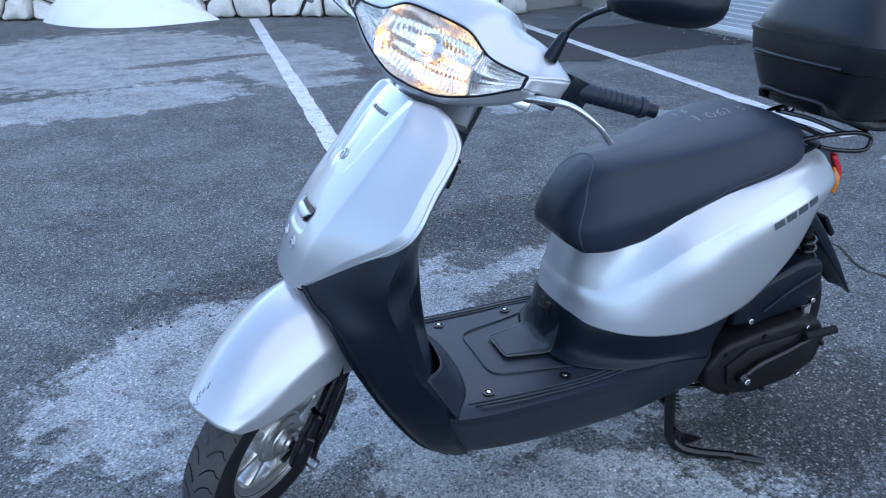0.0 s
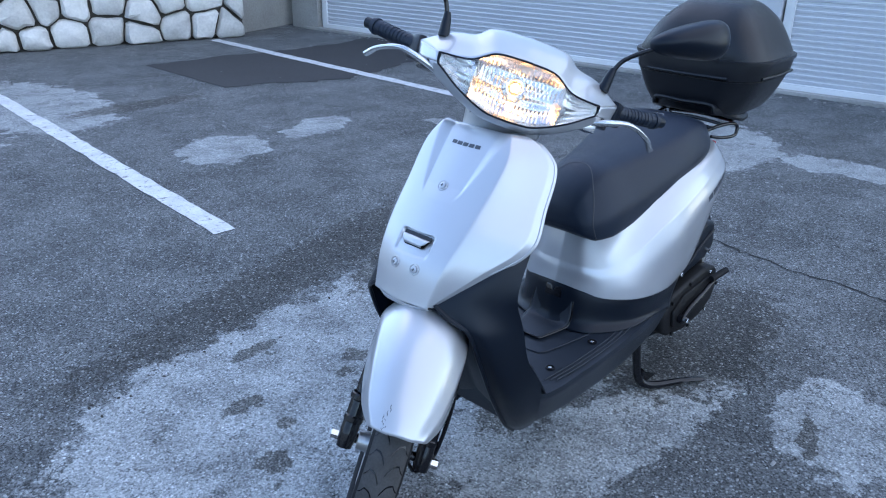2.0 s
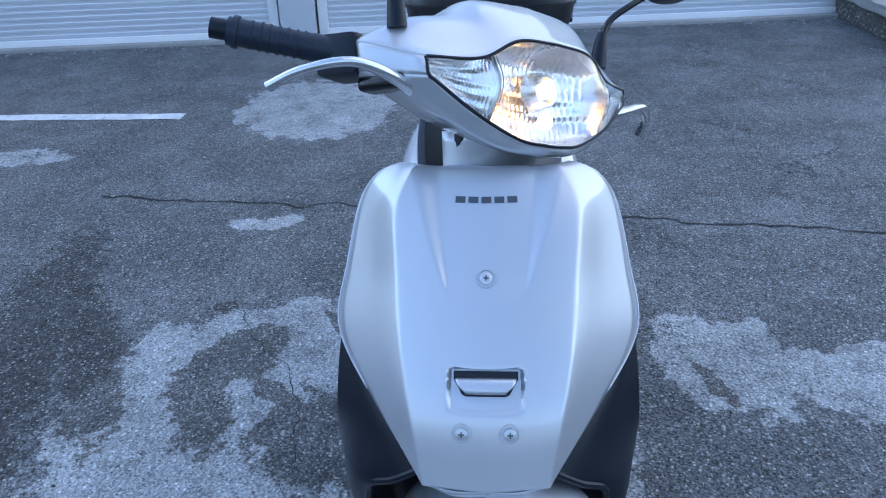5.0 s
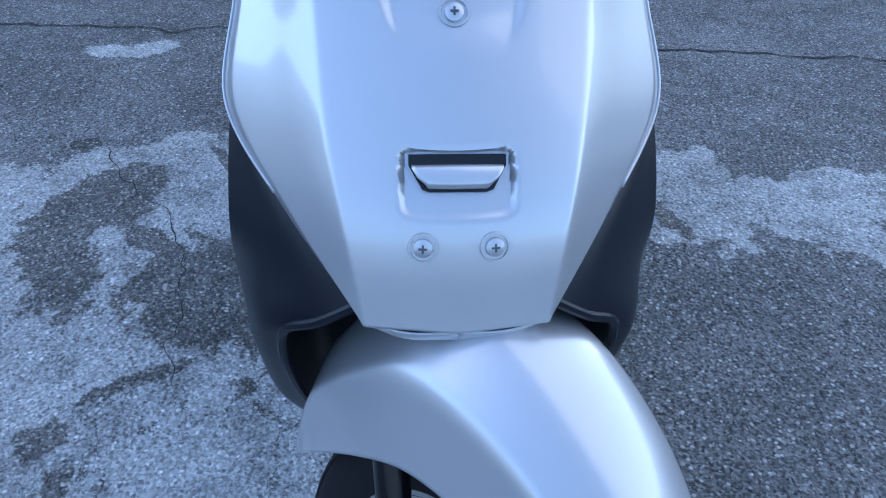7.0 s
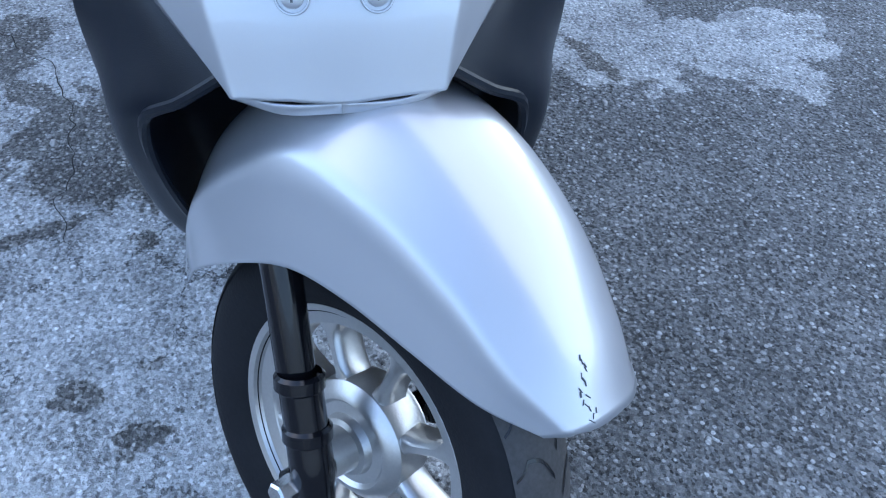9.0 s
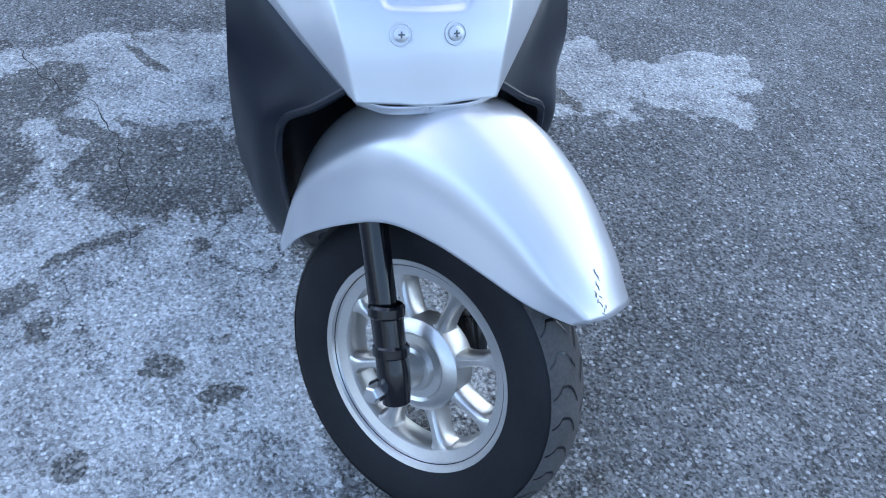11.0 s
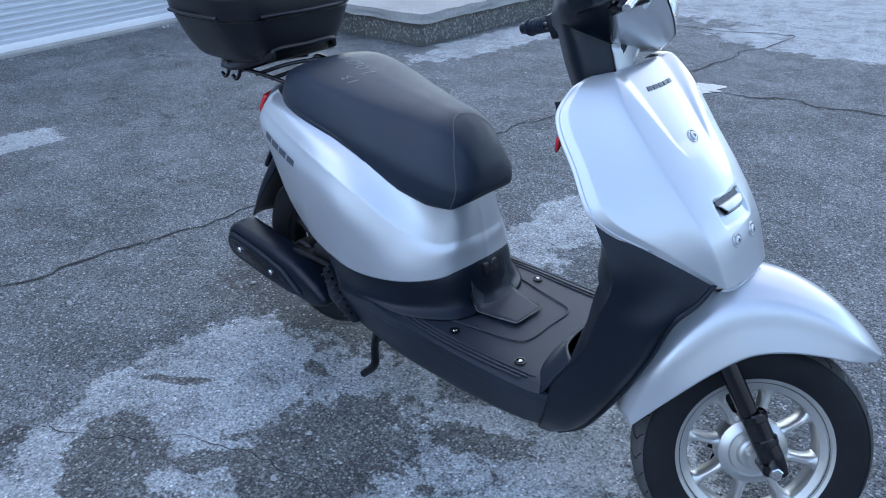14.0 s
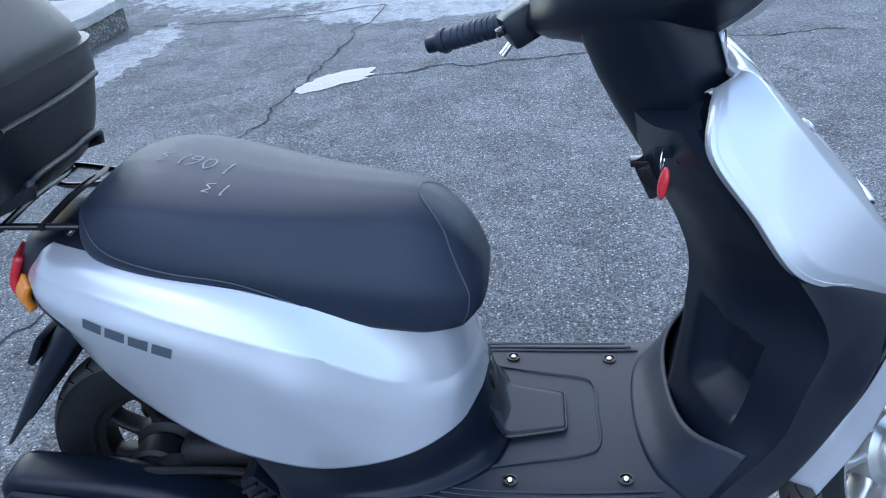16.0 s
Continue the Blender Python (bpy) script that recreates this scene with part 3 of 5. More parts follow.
# cast cap with a chipped rim
bm = joined(block(2.62, 1.72, 0.065, 0.0, (-4.07, 3.46, 0.187)))
bmesh.ops.subdivide_edges(bm, edges=bm.edges[:], cuts=26, use_grid_fill=True)
for v in bm.verts:
    o = noise.noise_vector(v.co * 9) * 0.022 + noise.noise_vector(v.co * 31) * 0.010
    v.co += Vector((o.x, o.y, o.z * 0.35))
part("step_cap", bm, CONCRETE, step, "weathered concrete cap", angle=50)
# pebbles set in the step's sides
PEBBLE = material("step_pebble", (0.24, 0.23, 0.21), 0.8, 0, 0.4, 120, 0.4, 9, 0.3, 200)
ico = bmesh.new()
bmesh.ops.create_icosphere(ico, subdivisions=1, radius=1)
ico_v = np.array([v.co[:] for v in ico.verts])
ico_f = [[v.index for v in f.verts] for f in ico.faces]
rnd = random.Random(11)
verts, faces = [], []
for k in range(900):
    r = rnd.choice((0.005, 0.007, 0.010, 0.014))
    z = rnd.uniform(0.012, 0.135)
    if k % 2:
        c = (-2.790 - 0.35 * r, rnd.uniform(2.65, 4.27), z)
    else:
        c = (rnd.uniform(-5.3, -2.81), 2.630 + 0.35 * r, z)
    faces += [[i + len(verts) for i in f] for f in ico_f]
    turn = np.array(Euler((rnd.uniform(0, 3), rnd.uniform(0, 3), rnd.uniform(0, 3))).to_matrix())
    verts += [tuple(q) for q in (ico_v * (r, r * rnd.uniform(0.6, 1), r * rnd.uniform(0.6, 1))) @ turn + c]
me = bpy.data.meshes.new("aggregate")
me.from_pydata(verts, [], faces)
grit_ob = part("aggregate", me, PEBBLE, step, "pale pebbles set in the concrete")
grit_ob["kind"] = "stuff"

# loose pebbles and grit on the yard, thicker along the doors and round the scooter
GRAVEL = material("loose_gravel", (0.33, 0.33, 0.32), 0.85, 0, 0.4, 120, 0.4, 9, 0.3, 200)
SOIL = material("damp_soil", (0.045, 0.041, 0.037), 0.95, 0, 0.5, 150, 0.4, 12, 0.6, 200)


def scatter(name, places, mat, label, category, seed, rough=0.22):
    """One mesh of small uneven lumps at (x, y, radius)."""
    r_ = random.Random(seed)
    verts, faces = [], []
    for x, y, r in places:
        turn = np.array(Euler((r_.uniform(0, 3), r_.uniform(0, 3), r_.uniform(0, 3))).to_matrix())
        q = (ico_v + np.array([[r_.uniform(-rough, rough) for _ in range(3)] for _ in ico_v])) * (1.25, 0.95, 0.8) @ turn * r * (1, 1, 0.65)
        faces += [[i + len(verts) for i in f] for f in ico_f]
        verts += [tuple(p) for p in q + (x, y, r * 0.3)]
    me = bpy.data.meshes.new(name)
    me.from_pydata(verts, [], faces)
    tagged(part(name, me, mat, smooth=False), label, category, kind="stuff")


rng = random.Random(11)
places = [(rng.uniform(-4.6, 1.8), rng.uniform(-6.3, 4.5), rng.uniform(0.003, 0.008)) for _ in range(300)]
places += [(rng.uniform(-1.3, 1.5), rng.uniform(-1.8, 1.5), rng.uniform(0.0018, 0.0045) * (2.0 if rng.random() < 0.06 else 1)) for _ in range(900)]
for _ in range(190):
    y = rng.uniform(-6.0, 2.6)
    places.append((-3.92 - 0.1286 * (y + 6.1) + abs(rng.gauss(0, 0.10)), y, rng.uniform(0.005, 0.013)))
scatter("pebbles", places, GRAVEL, "small loose pale pebbles scattered on asphalt", "pebbles", 3)
places = []
for _ in range(380):
    u, v = rng.uniform(-1.15, 1.1), rng.gauss(0, 0.11)
    places.append((-0.2 + 0.978 * u - 0.208 * v, -1.25 + 0.208 * u + 0.978 * v, rng.uniform(0.0015, 0.0055)))
scatter("soil_crumbs", places, SOIL, "dark crumbs of damp soil in a streak on asphalt", "soil", 4, 0.3)

# plain unseen walls closing the yard behind the camera, added to cut horizon glow
CREAM = material("cream_render", (0.70, 0.69, 0.65), 0.85, 0, 0.08, 30, 0.2, 0.6, 0.2, 30)
# only the east one follows a building reflected in the silver
for name, at, size in (("wall_yard_east", (13.0, 0.0, 1.5), (0.3, 24.0, 3.0)), ("unseen_wall_north", (2.0, 14.0, 1.1), (30.0, 0.3, 2.2)), ("unseen_wall_south", (8.2, -9.5, 1.6), (9.6, 0.3, 3.2))):
    tagged(part(name, block(*size, 0.02, at), CREAM), "unseen plain cream wall added to shut out low sky", "wall", kind="structure")

# ---------------------------------------------------------------- scooter
scooter = empty("motor_scooter", pose(0, -0.01, 0))
tagged(scooter, "silver and black motor scooter parked on its centre stand on asphalt", "scooter")
RAKE, STEER = 26, 42
_r, _s = radians(RAKE), radians(STEER)
_f, _a = Vector((math.cos(_r), 0, math.sin(_r))), Vector((-math.sin(_r), 0, math.cos(_r)))
_lx = math.cos(_s) * _f + math.sin(_s) * Vector((0, 1, 0))
_ly = -math.sin(_s) * _f + math.cos(_s) * Vector((0, 1, 0))
ST = Matrix.Translation((0.56, 0, 0.215)) @ Matrix((_lx, _ly, _a)).transposed().to_4x4()
BAR = ST @ pose(0, 0.02, 0)

# front cover
COVER_C = [(0.287, 0, 0.861), (0.298, 0, 0.868), (0.309, 0, 0.861), (0.341, 0, 0.826), (0.398, 0, 0.755), (0.452, 0, 0.690), (0.493, 0, 0.630), (0.520, 0, 0.553)]
COVER_K = [(0.275, 0.083, 0.856), (0.286, 0.085, 0.863), (0.297, 0.094, 0.856), (0.326, 0.110, 0.820), (0.382, 0.105, 0.750), (0.436, 0.098, 0.686), (0.480, 0.086, 0.626), (0.510, 0.072, 0.554)]
COVER_E = [(0.252, 0.104, 0.850), (0.260, 0.108, 0.856), (0.251, 0.139, 0.841), (0.247, 0.166, 0.803), (0.293, 0.182, 0.735), (0.343, 0.191, 0.665), (0.428, 0.138, 0.612), (0.504, 0.076, 0.558)]


def front_cover():
    c, k, e = (resample(r, 40) for r in (COVER_C, COVER_K, COVER_E))
    p = sheet([c, 0.5 * (c + k) + (0.003, 0, 0.002), k + (c - k) * 0.05 + (0.002, 0, 0.001), k + (e - k) * 0.05 + (0.002, 0, 0.001), 0.5 * (k + e) + (0.002, 0, 0.001), e + (k - e) * 0.13 + (0.002, 0, 0.0015), e + (-0.006, 0.0005, -0.0035)], 98, 190, sharp=(5,), mirror=True)
    nu, nv = p.shape[:2]
    for i in range(nu):
        for j in range(nv):
            x, y, z = p[i, j]
            # recessed badge field: a wedge whose side walls are wide above and run out at the upper screw
            t = min(max((0.872 - z) / 0.128, 0), 1.2)
            outer, inner = 0.094 - 0.047 * t ** 1.25, 0.060 - 0.015 * t
            k = min(max((outer - abs(y)) / max(outer - inner, 0.006), 0), 1) * min(max((1.06 - t) / 0.20, 0), 1)
            k = 0.55 * k + 0.45 * k * k * (3 - 2 * k)
            k *= max(1.0 - 0.8 * t, 0.15)
            p[i, j, 0] -= 0.0085 * k
            p[i, j, 2] -= 0.0070 * k
            # pocket of the bag hook
            u, v = abs(y) / 0.0445, (z - 0.660) / 0.0215
            k = min(max((1.04 - (u ** 8 + abs(v) ** 8) ** (1 / 8)) / 0.14, 0), 1)
            k = k * k * (3 - 2 * k)
            p[i, j, 0] -= 0.009 * k * (0.45 + 0.55 * min(max((z - 0.640) / 0.03, 0), 1))
    return part("front_cover", mesh_from(p), SILVER, scooter, "silver painted front cover", thick=0.004, angle=30)


cover = front_cover()


# turned-back rim of the cover
for s in (1, -1):
    e = resample(COVER_E, 60)[:46]
    inner = e + (-0.010, -0.006, -0.004)
    part("cover_rim", mesh_from(np.array([e * (1, s, 1) + (0.001, 0, 0), (0.5 * (e + inner) + (0, 0.0025, 0)) * (1, s, 1), inner * (1, s, 1)])), SILVER, scooter, thick=0.002)

# leg shield: a shell closed all round, from its wheel side to the rider's side
LEG = [
    [(0.25, 0, 0.83), (0.32, 0, 0.74), (0.36, 0, 0.66), (0.41, 0, 0.60), (0.36, 0, 0.52), (0.34, 0, 0.42), (0.30, 0, 0.30), (0.25, 0, 0.19), (0.21, 0, 0.14)],
    [(0.245, 0.08, 0.83), (0.32, 0.09, 0.74), (0.36, 0.09, 0.66), (0.43, 0.085, 0.595), (0.385, 0.135, 0.52), (0.345, 0.125, 0.42), (0.315, 0.115, 0.30), (0.265, 0.10, 0.19), (0.215, 0.08, 0.135)],
    [(0.235, 0.115, 0.83), (0.315, 0.115, 0.74), (0.40, 0.10, 0.655), (0.455, 0.089, 0.607), (0.496, 0.080, 0.562), (0.487, 0.112, 0.538), (0.466, 0.145, 0.510), (0.435, 0.150, 0.43), (0.375, 0.138, 0.31), (0.305, 0.12, 0.20), (0.232, 0.09, 0.128)],
    [(0.235, 0.135, 0.82), (0.290, 0.160, 0.74), (0.378, 0.164, 0.646), (0.455, 0.130, 0.572), (0.440, 0.172, 0.50), (0.408, 0.180, 0.42), (0.355, 0.175, 0.31), (0.29, 0.15, 0.205), (0.225, 0.11, 0.135)],
    [(0.228, 0.142, 0.82), (0.276, 0.170, 0.735), (0.336, 0.188, 0.66), (0.380, 0.195, 0.575), (0.362, 0.200, 0.50), (0.340, 0.20, 0.42), (0.280, 0.196, 0.325), (0.25, 0.17, 0.22), (0.20, 0.12, 0.14)],
    [(0.212, 0.13, 0.815), (0.266, 0.158, 0.735), (0.324, 0.174, 0.66), (0.372, 0.184, 0.575), (0.354, 0.190, 0.50), (0.332, 0.190, 0.42), (0.272, 0.184, 0.33), (0.22, 0.14, 0.24), (0.19, 0.10, 0.15)],
    [(0.19, 0.065, 0.80), (0.222, 0.075, 0.725), (0.268, 0.085, 0.65), (0.300, 0.10, 0.575), (0.296, 0.108, 0.50), (0.285, 0.11, 0.42), (0.262, 0.115, 0.33), (0.21, 0.10, 0.25), (0.18, 0.08, 0.16)],
    [(0.172, 0, 0.80), (0.197, 0, 0.72), (0.238, 0, 0.64), (0.258, 0, 0.575), (0.256, 0, 0.50), (0.25, 0, 0.42), (0.236, 0, 0.34), (0.20, 0, 0.25), (0.17, 0, 0.16)],
]
half = sheet(LEG, 84, 120, sharp=(2, 4), mirror=False)
# pockets for the knees, under a slanting ledge
def ease(v, lo, hi):
    v = min(max((v - lo) / (hi - lo), 0), 1)
    return v * v * (3 - 2 * v)


first = int(half.shape[0] * 5.1 / 7)
for i in range(first, half.shape[0]):
    for j in range(half.shape[1]):
        x, y, z = half[i, j]
        ledge = 0.540 - 0.12 * (y - 0.05)
        half[i, j, 0] += 0.034 * ease(y, 0.030, 0.070) * (1 - ease(y, 0.146, 0.156)) * (1 - ease(z, ledge - 0.008, ledge)) * ease(z, 0.395, 0.45)
full = np.concatenate([half, flip(half[-2:0:-1])])
leg = part("leg_shield", mesh_from(full, close_u=True, cap=True), PLASTIC, scooter, "matt black plastic leg shield with knee pockets", angle=40)
# toe board on the rider's side and the rolled rim of the wheel arch
p = sheet([[(0.240, 0, 0.352), (0.216, 0, 0.312), (0.190, 0, 0.293)], [(0.254, 0.108, 0.362), (0.228, 0.112, 0.315), (0.205, 0.115, 0.292)], [(0.310, 0.186, 0.388), (0.285, 0.190, 0.345), (0.250, 0.189, 0.288)]], 20, 12, mirror=True)
part("toe_board", mesh_from(p), FLOORMAT, scooter, "raised toe board", thick=0.004)
for s in (1, -1):
    rim = [(x, s * y, z) for x, y, z in LEG[2][4:]]
    part("arch_rim", tube(rim, 0.0045, 8, 50), PLASTIC, leg)

# floor with its side skirts
FLOOR = [
    [(0.30, 0, 0.31), (0.24, 0, 0.296), (0.10, 0, 0.293), (-0.03, 0, 0.296), (-0.16, 0, 0.30), (-0.34, 0, 0.30)],
    [(0.30, 0.15, 0.31), (0.24, 0.165, 0.294), (0.10, 0.17, 0.291), (-0.03, 0.17, 0.295), (-0.16, 0.165, 0.30), (-0.34, 0.14, 0.30)],
    [(0.295, 0.178, 0.305), (0.24, 0.192, 0.287), (0.10, 0.195, 0.285), (-0.03, 0.195, 0.290), (-0.16, 0.192, 0.300), (-0.34, 0.165, 0.31)],
    [(0.29, 0.176, 0.285), (0.23, 0.190, 0.270), (0.10, 0.193, 0.268), (-0.03, 0.193, 0.272), (-0.16, 0.190, 0.275), (-0.34, 0.165, 0.275)],
    [(0.26, 0.125, 0.19), (0.20, 0.135, 0.165), (0.08, 0.145, 0.160), (-0.05, 0.15, 0.165), (-0.18, 0.15, 0.175), (-0.33, 0.14, 0.195)],
    [(0.24, 0.09, 0.15), (0.18, 0.10, 0.135), (0.08, 0.11, 0.133), (-0.05, 0.115, 0.138), (-0.18, 0.12, 0.15), (-0.32, 0.12, 0.18)],
    [(0.24, 0, 0.15), (0.18, 0, 0.135), (0.08, 0, 0.133), (-0.05, 0, 0.138), (-0.18, 0, 0.15), (-0.32, 0, 0.18)],
]
p = sheet(FLOOR, 40, 50, sharp=(1, 2, 3), mirror=True)
part("floorboard", mesh_from(p, cap=True), FLOORMAT, scooter, "black plastic floorboard with side skirts", angle=40)

# dark lower body round the rear cover
LOWER = [
    [(0.004, 0, 0.297), (-0.006, 0.075, 0.297), (-0.035, 0.125, 0.297), (-0.12, 0.176, 0.298), (-0.22, 0.184, 0.300), (-0.32, 0.178, 0.285)],
    [(-0.014, 0, 0.322), (-0.024, 0.068, 0.320), (-0.055, 0.116, 0.316), (-0.13, 0.162, 0.314), (-0.22, 0.178, 0.314), (-0.335, 0.172, 0.315)],
    [(-0.030, 0, 0.401), (-0.040, 0.057, 0.397), (-0.072, 0.114, 0.384), (-0.145, 0.164, 0.377), (-0.24, 0.183, 0.374), (-0.365, 0.175, 0.394)],
    [(-0.06, 0, 0.43), (-0.07, 0.05, 0.425), (-0.10, 0.100, 0.41), (-0.16, 0.145, 0.40), (-0.25, 0.165, 0.395), (-0.38, 0.155, 0.40)],
]
half = sheet(LOWER, 20, 40)
full = np.concatenate([flip(half[:, :0:-1]), half], axis=1)
part("lower_body", mesh_from(full), PLASTIC, scooter, "black plastic band below the silver rear cover", thick=0.004)

# silver rear cover
REAR = [
    [(-0.062, 0, 0.548), (-0.072, 0.05, 0.548), (-0.095, 0.086, 0.548), (-0.16, 0.108, 0.562), (-0.23, 0.132, 0.594), (-0.30, 0.145, 0.627), (-0.40, 0.143, 0.659), (-0.52, 0.122, 0.684), (-0.595, 0.088, 0.684), (-0.635, 0.05, 0.674)],
    [(-0.050, 0, 0.500), (-0.060, 0.056, 0.498), (-0.090, 0.093, 0.498), (-0.158, 0.122, 0.528), (-0.232, 0.149, 0.575), (-0.30, 0.167, 0.609), (-0.40, 0.167, 0.645), (-0.52, 0.146, 0.672), (-0.598, 0.110, 0.674), (-0.640, 0.065, 0.665)],
    [(-0.043, 0, 0.458), (-0.053, 0.062, 0.455), (-0.086, 0.105, 0.453), (-0.158, 0.148, 0.488), (-0.236, 0.176, 0.549), (-0.305, 0.187, 0.583), (-0.405, 0.184, 0.618), (-0.52, 0.164, 0.649), (-0.603, 0.127, 0.654), (-0.648, 0.08, 0.650)],
    [(-0.038, 0, 0.440), (-0.048, 0.064, 0.440), (-0.082, 0.113, 0.432), (-0.154, 0.160, 0.450), (-0.255, 0.199, 0.497), (-0.33, 0.202, 0.537), (-0.42, 0.197, 0.574), (-0.53, 0.178, 0.610), (-0.61, 0.14, 0.622), (-0.655, 0.09, 0.630)],
    [(-0.034, 0, 0.419), (-0.045, 0.062, 0.414), (-0.078, 0.118, 0.405), (-0.150, 0.169, 0.410), (-0.255, 0.198, 0.422), (-0.35, 0.196, 0.454), (-0.43, 0.188, 0.497), (-0.53, 0.165, 0.545), (-0.60, 0.13, 0.580), (-0.65, 0.085, 0.605)],
    [(-0.030, 0, 0.398), (-0.040, 0.058, 0.394), (-0.074, 0.120, 0.380), (-0.145, 0.172, 0.373), (-0.25, 0.191, 0.370), (-0.345, 0.187, 0.386), (-0.42, 0.176, 0.412), (-0.52, 0.155, 0.480), (-0.59, 0.123, 0.535), (-0.64, 0.08, 0.578)],
]
half = sheet(REAR, 70, 120, sharp=(2,))
full = np.concatenate([flip(half[:, :0:-1]), half], axis=1)
rear = part("rear_cover", mesh_from(full), SILVER, scooter, "silver painted rear body cover", thick=0.004, angle=24)

# tail: black cap, red lamp, amber signals
p = sheet([[(-0.50, 0, 0.700), (-0.60, 0, 0.700), (-0.675, 0, 0.672), (-0.70, 0, 0.60), (-0.68, 0, 0.52)],
           [(-0.50, 0.085, 0.692), (-0.60, 0.075, 0.690), (-0.668, 0.06, 0.66), (-0.692, 0.06, 0.60), (-0.67, 0.05, 0.52)],
           [(-0.50, 0.13, 0.66), (-0.59, 0.105, 0.66), (-0.64, 0.095, 0.635), (-0.655, 0.09, 0.59), (-0.63, 0.07, 0.52)]], 18, 24, mirror=True)
part("tail_cap", mesh_from(p), PLASTIC, scooter, "black plastic tail cap", thick=0.004)
for s in (1, -1):
    p = sheet([[(-0.683, s * 0.03, 0.660), (-0.704, s * 0.03, 0.62), (-0.705, s * 0.03, 0.575)],
               [(-0.672, s * 0.075, 0.655), (-0.692, s * 0.078, 0.615), (-0.690, s * 0.073, 0.575)]], 8, 12)
    part("tail_lamp", mesh_from(p), REDPLASTIC, scooter, "red tail lamp lens", thick=0.012)
    p = sheet([[(-0.668, s * 0.078, 0.632), (-0.686, s * 0.081, 0.605), (-0.686, s * 0.077, 0.575)],
               [(-0.658, s * 0.092, 0.616), (-0.670, s * 0.092, 0.598), (-0.670, s * 0.088, 0.576)]], 8, 12)
    part("turn_signal", mesh_from(p), AMBERPLASTIC, scooter, "amber rear turn signal lens", thick=0.012)
# rear mudguard
p = sheet([[(-0.62, 0, 0.58), (-0.70, 0, 0.50), (-0.79, 0, 0.385), (-0.875, 0, 0.265)],
           [(-0.615, 0.055, 0.57), (-0.69, 0.06, 0.49), (-0.78, 0.055, 0.375), (-0.872, 0.03, 0.262)],
           [(-0.60, 0.065, 0.55), (-0.665, 0.068, 0.475), (-0.76, 0.06, 0.37), (-0.868, 0.034, 0.262)]], 14, 20, mirror=True)
part("rear_mudguard", mesh_from(p), PLASTIC, scooter, "black plastic rear mudguard", thick=0.005)

# seat
SEAT = [(-0.018, 0.045, 0.590, 0.565), (-0.026, 0.072, 0.618, 0.550), (-0.052, 0.098, 0.662, 0.533), (-0.10, 0.118, 0.700, 0.535), (-0.17, 0.128, 0.713, 0.552),
        (-0.27, 0.142, 0.729, 0.592), (-0.38, 0.152, 0.752, 0.632), (-0.46, 0.150, 0.765, 0.655), (-0.52, 0.132, 0.757, 0.672), (-0.552, 0.095, 0.735, 0.685), (-0.562, 0.05, 0.715, 0.695)]


def seat():
    """Sections with a flat top, soft shoulders and sides that widen downwards."""
    st = resample([(x, w, t) for x, w, t, b in SEAT], 70)
    sb = np.interp(st[:, 0][::-1], [a[0] for a in SEAT][::-1], [a[3] for a in SEAT][::-1])[::-1]
    rings = []
    for (x, w, t), b in zip(st, sb):
        k = min(max((-x - 0.03) / 0.35, 0), 1)
        top = 0.52 + 0.22 * k
        h = t - b
        sec = [(0, t), (top * w * 0.6, t - 0.03 * h), (top * w, t - 0.10 * h), (top * w + 0.10 * w, t - 0.20 * h), (w * 0.97, b + 0.42 * h), (w, b + 0.22 * h), (w * 0.97, b + 0.06 * h), (w * 0.88, b), (0, b)]
        c = resample([(0, y, z) for y, z in sec], 30)
        ring = np.concatenate([c, flip(c[-2:0:-1])])
        ring[:, 0] = x
        rings.append(ring)
    return part("seat", mesh_from(np.array(rings).transpose(1, 0, 2), close_u=True, cap=True), VINYL, scooter, "black vinyl dual seat", angle=60)


seat_part = seat()


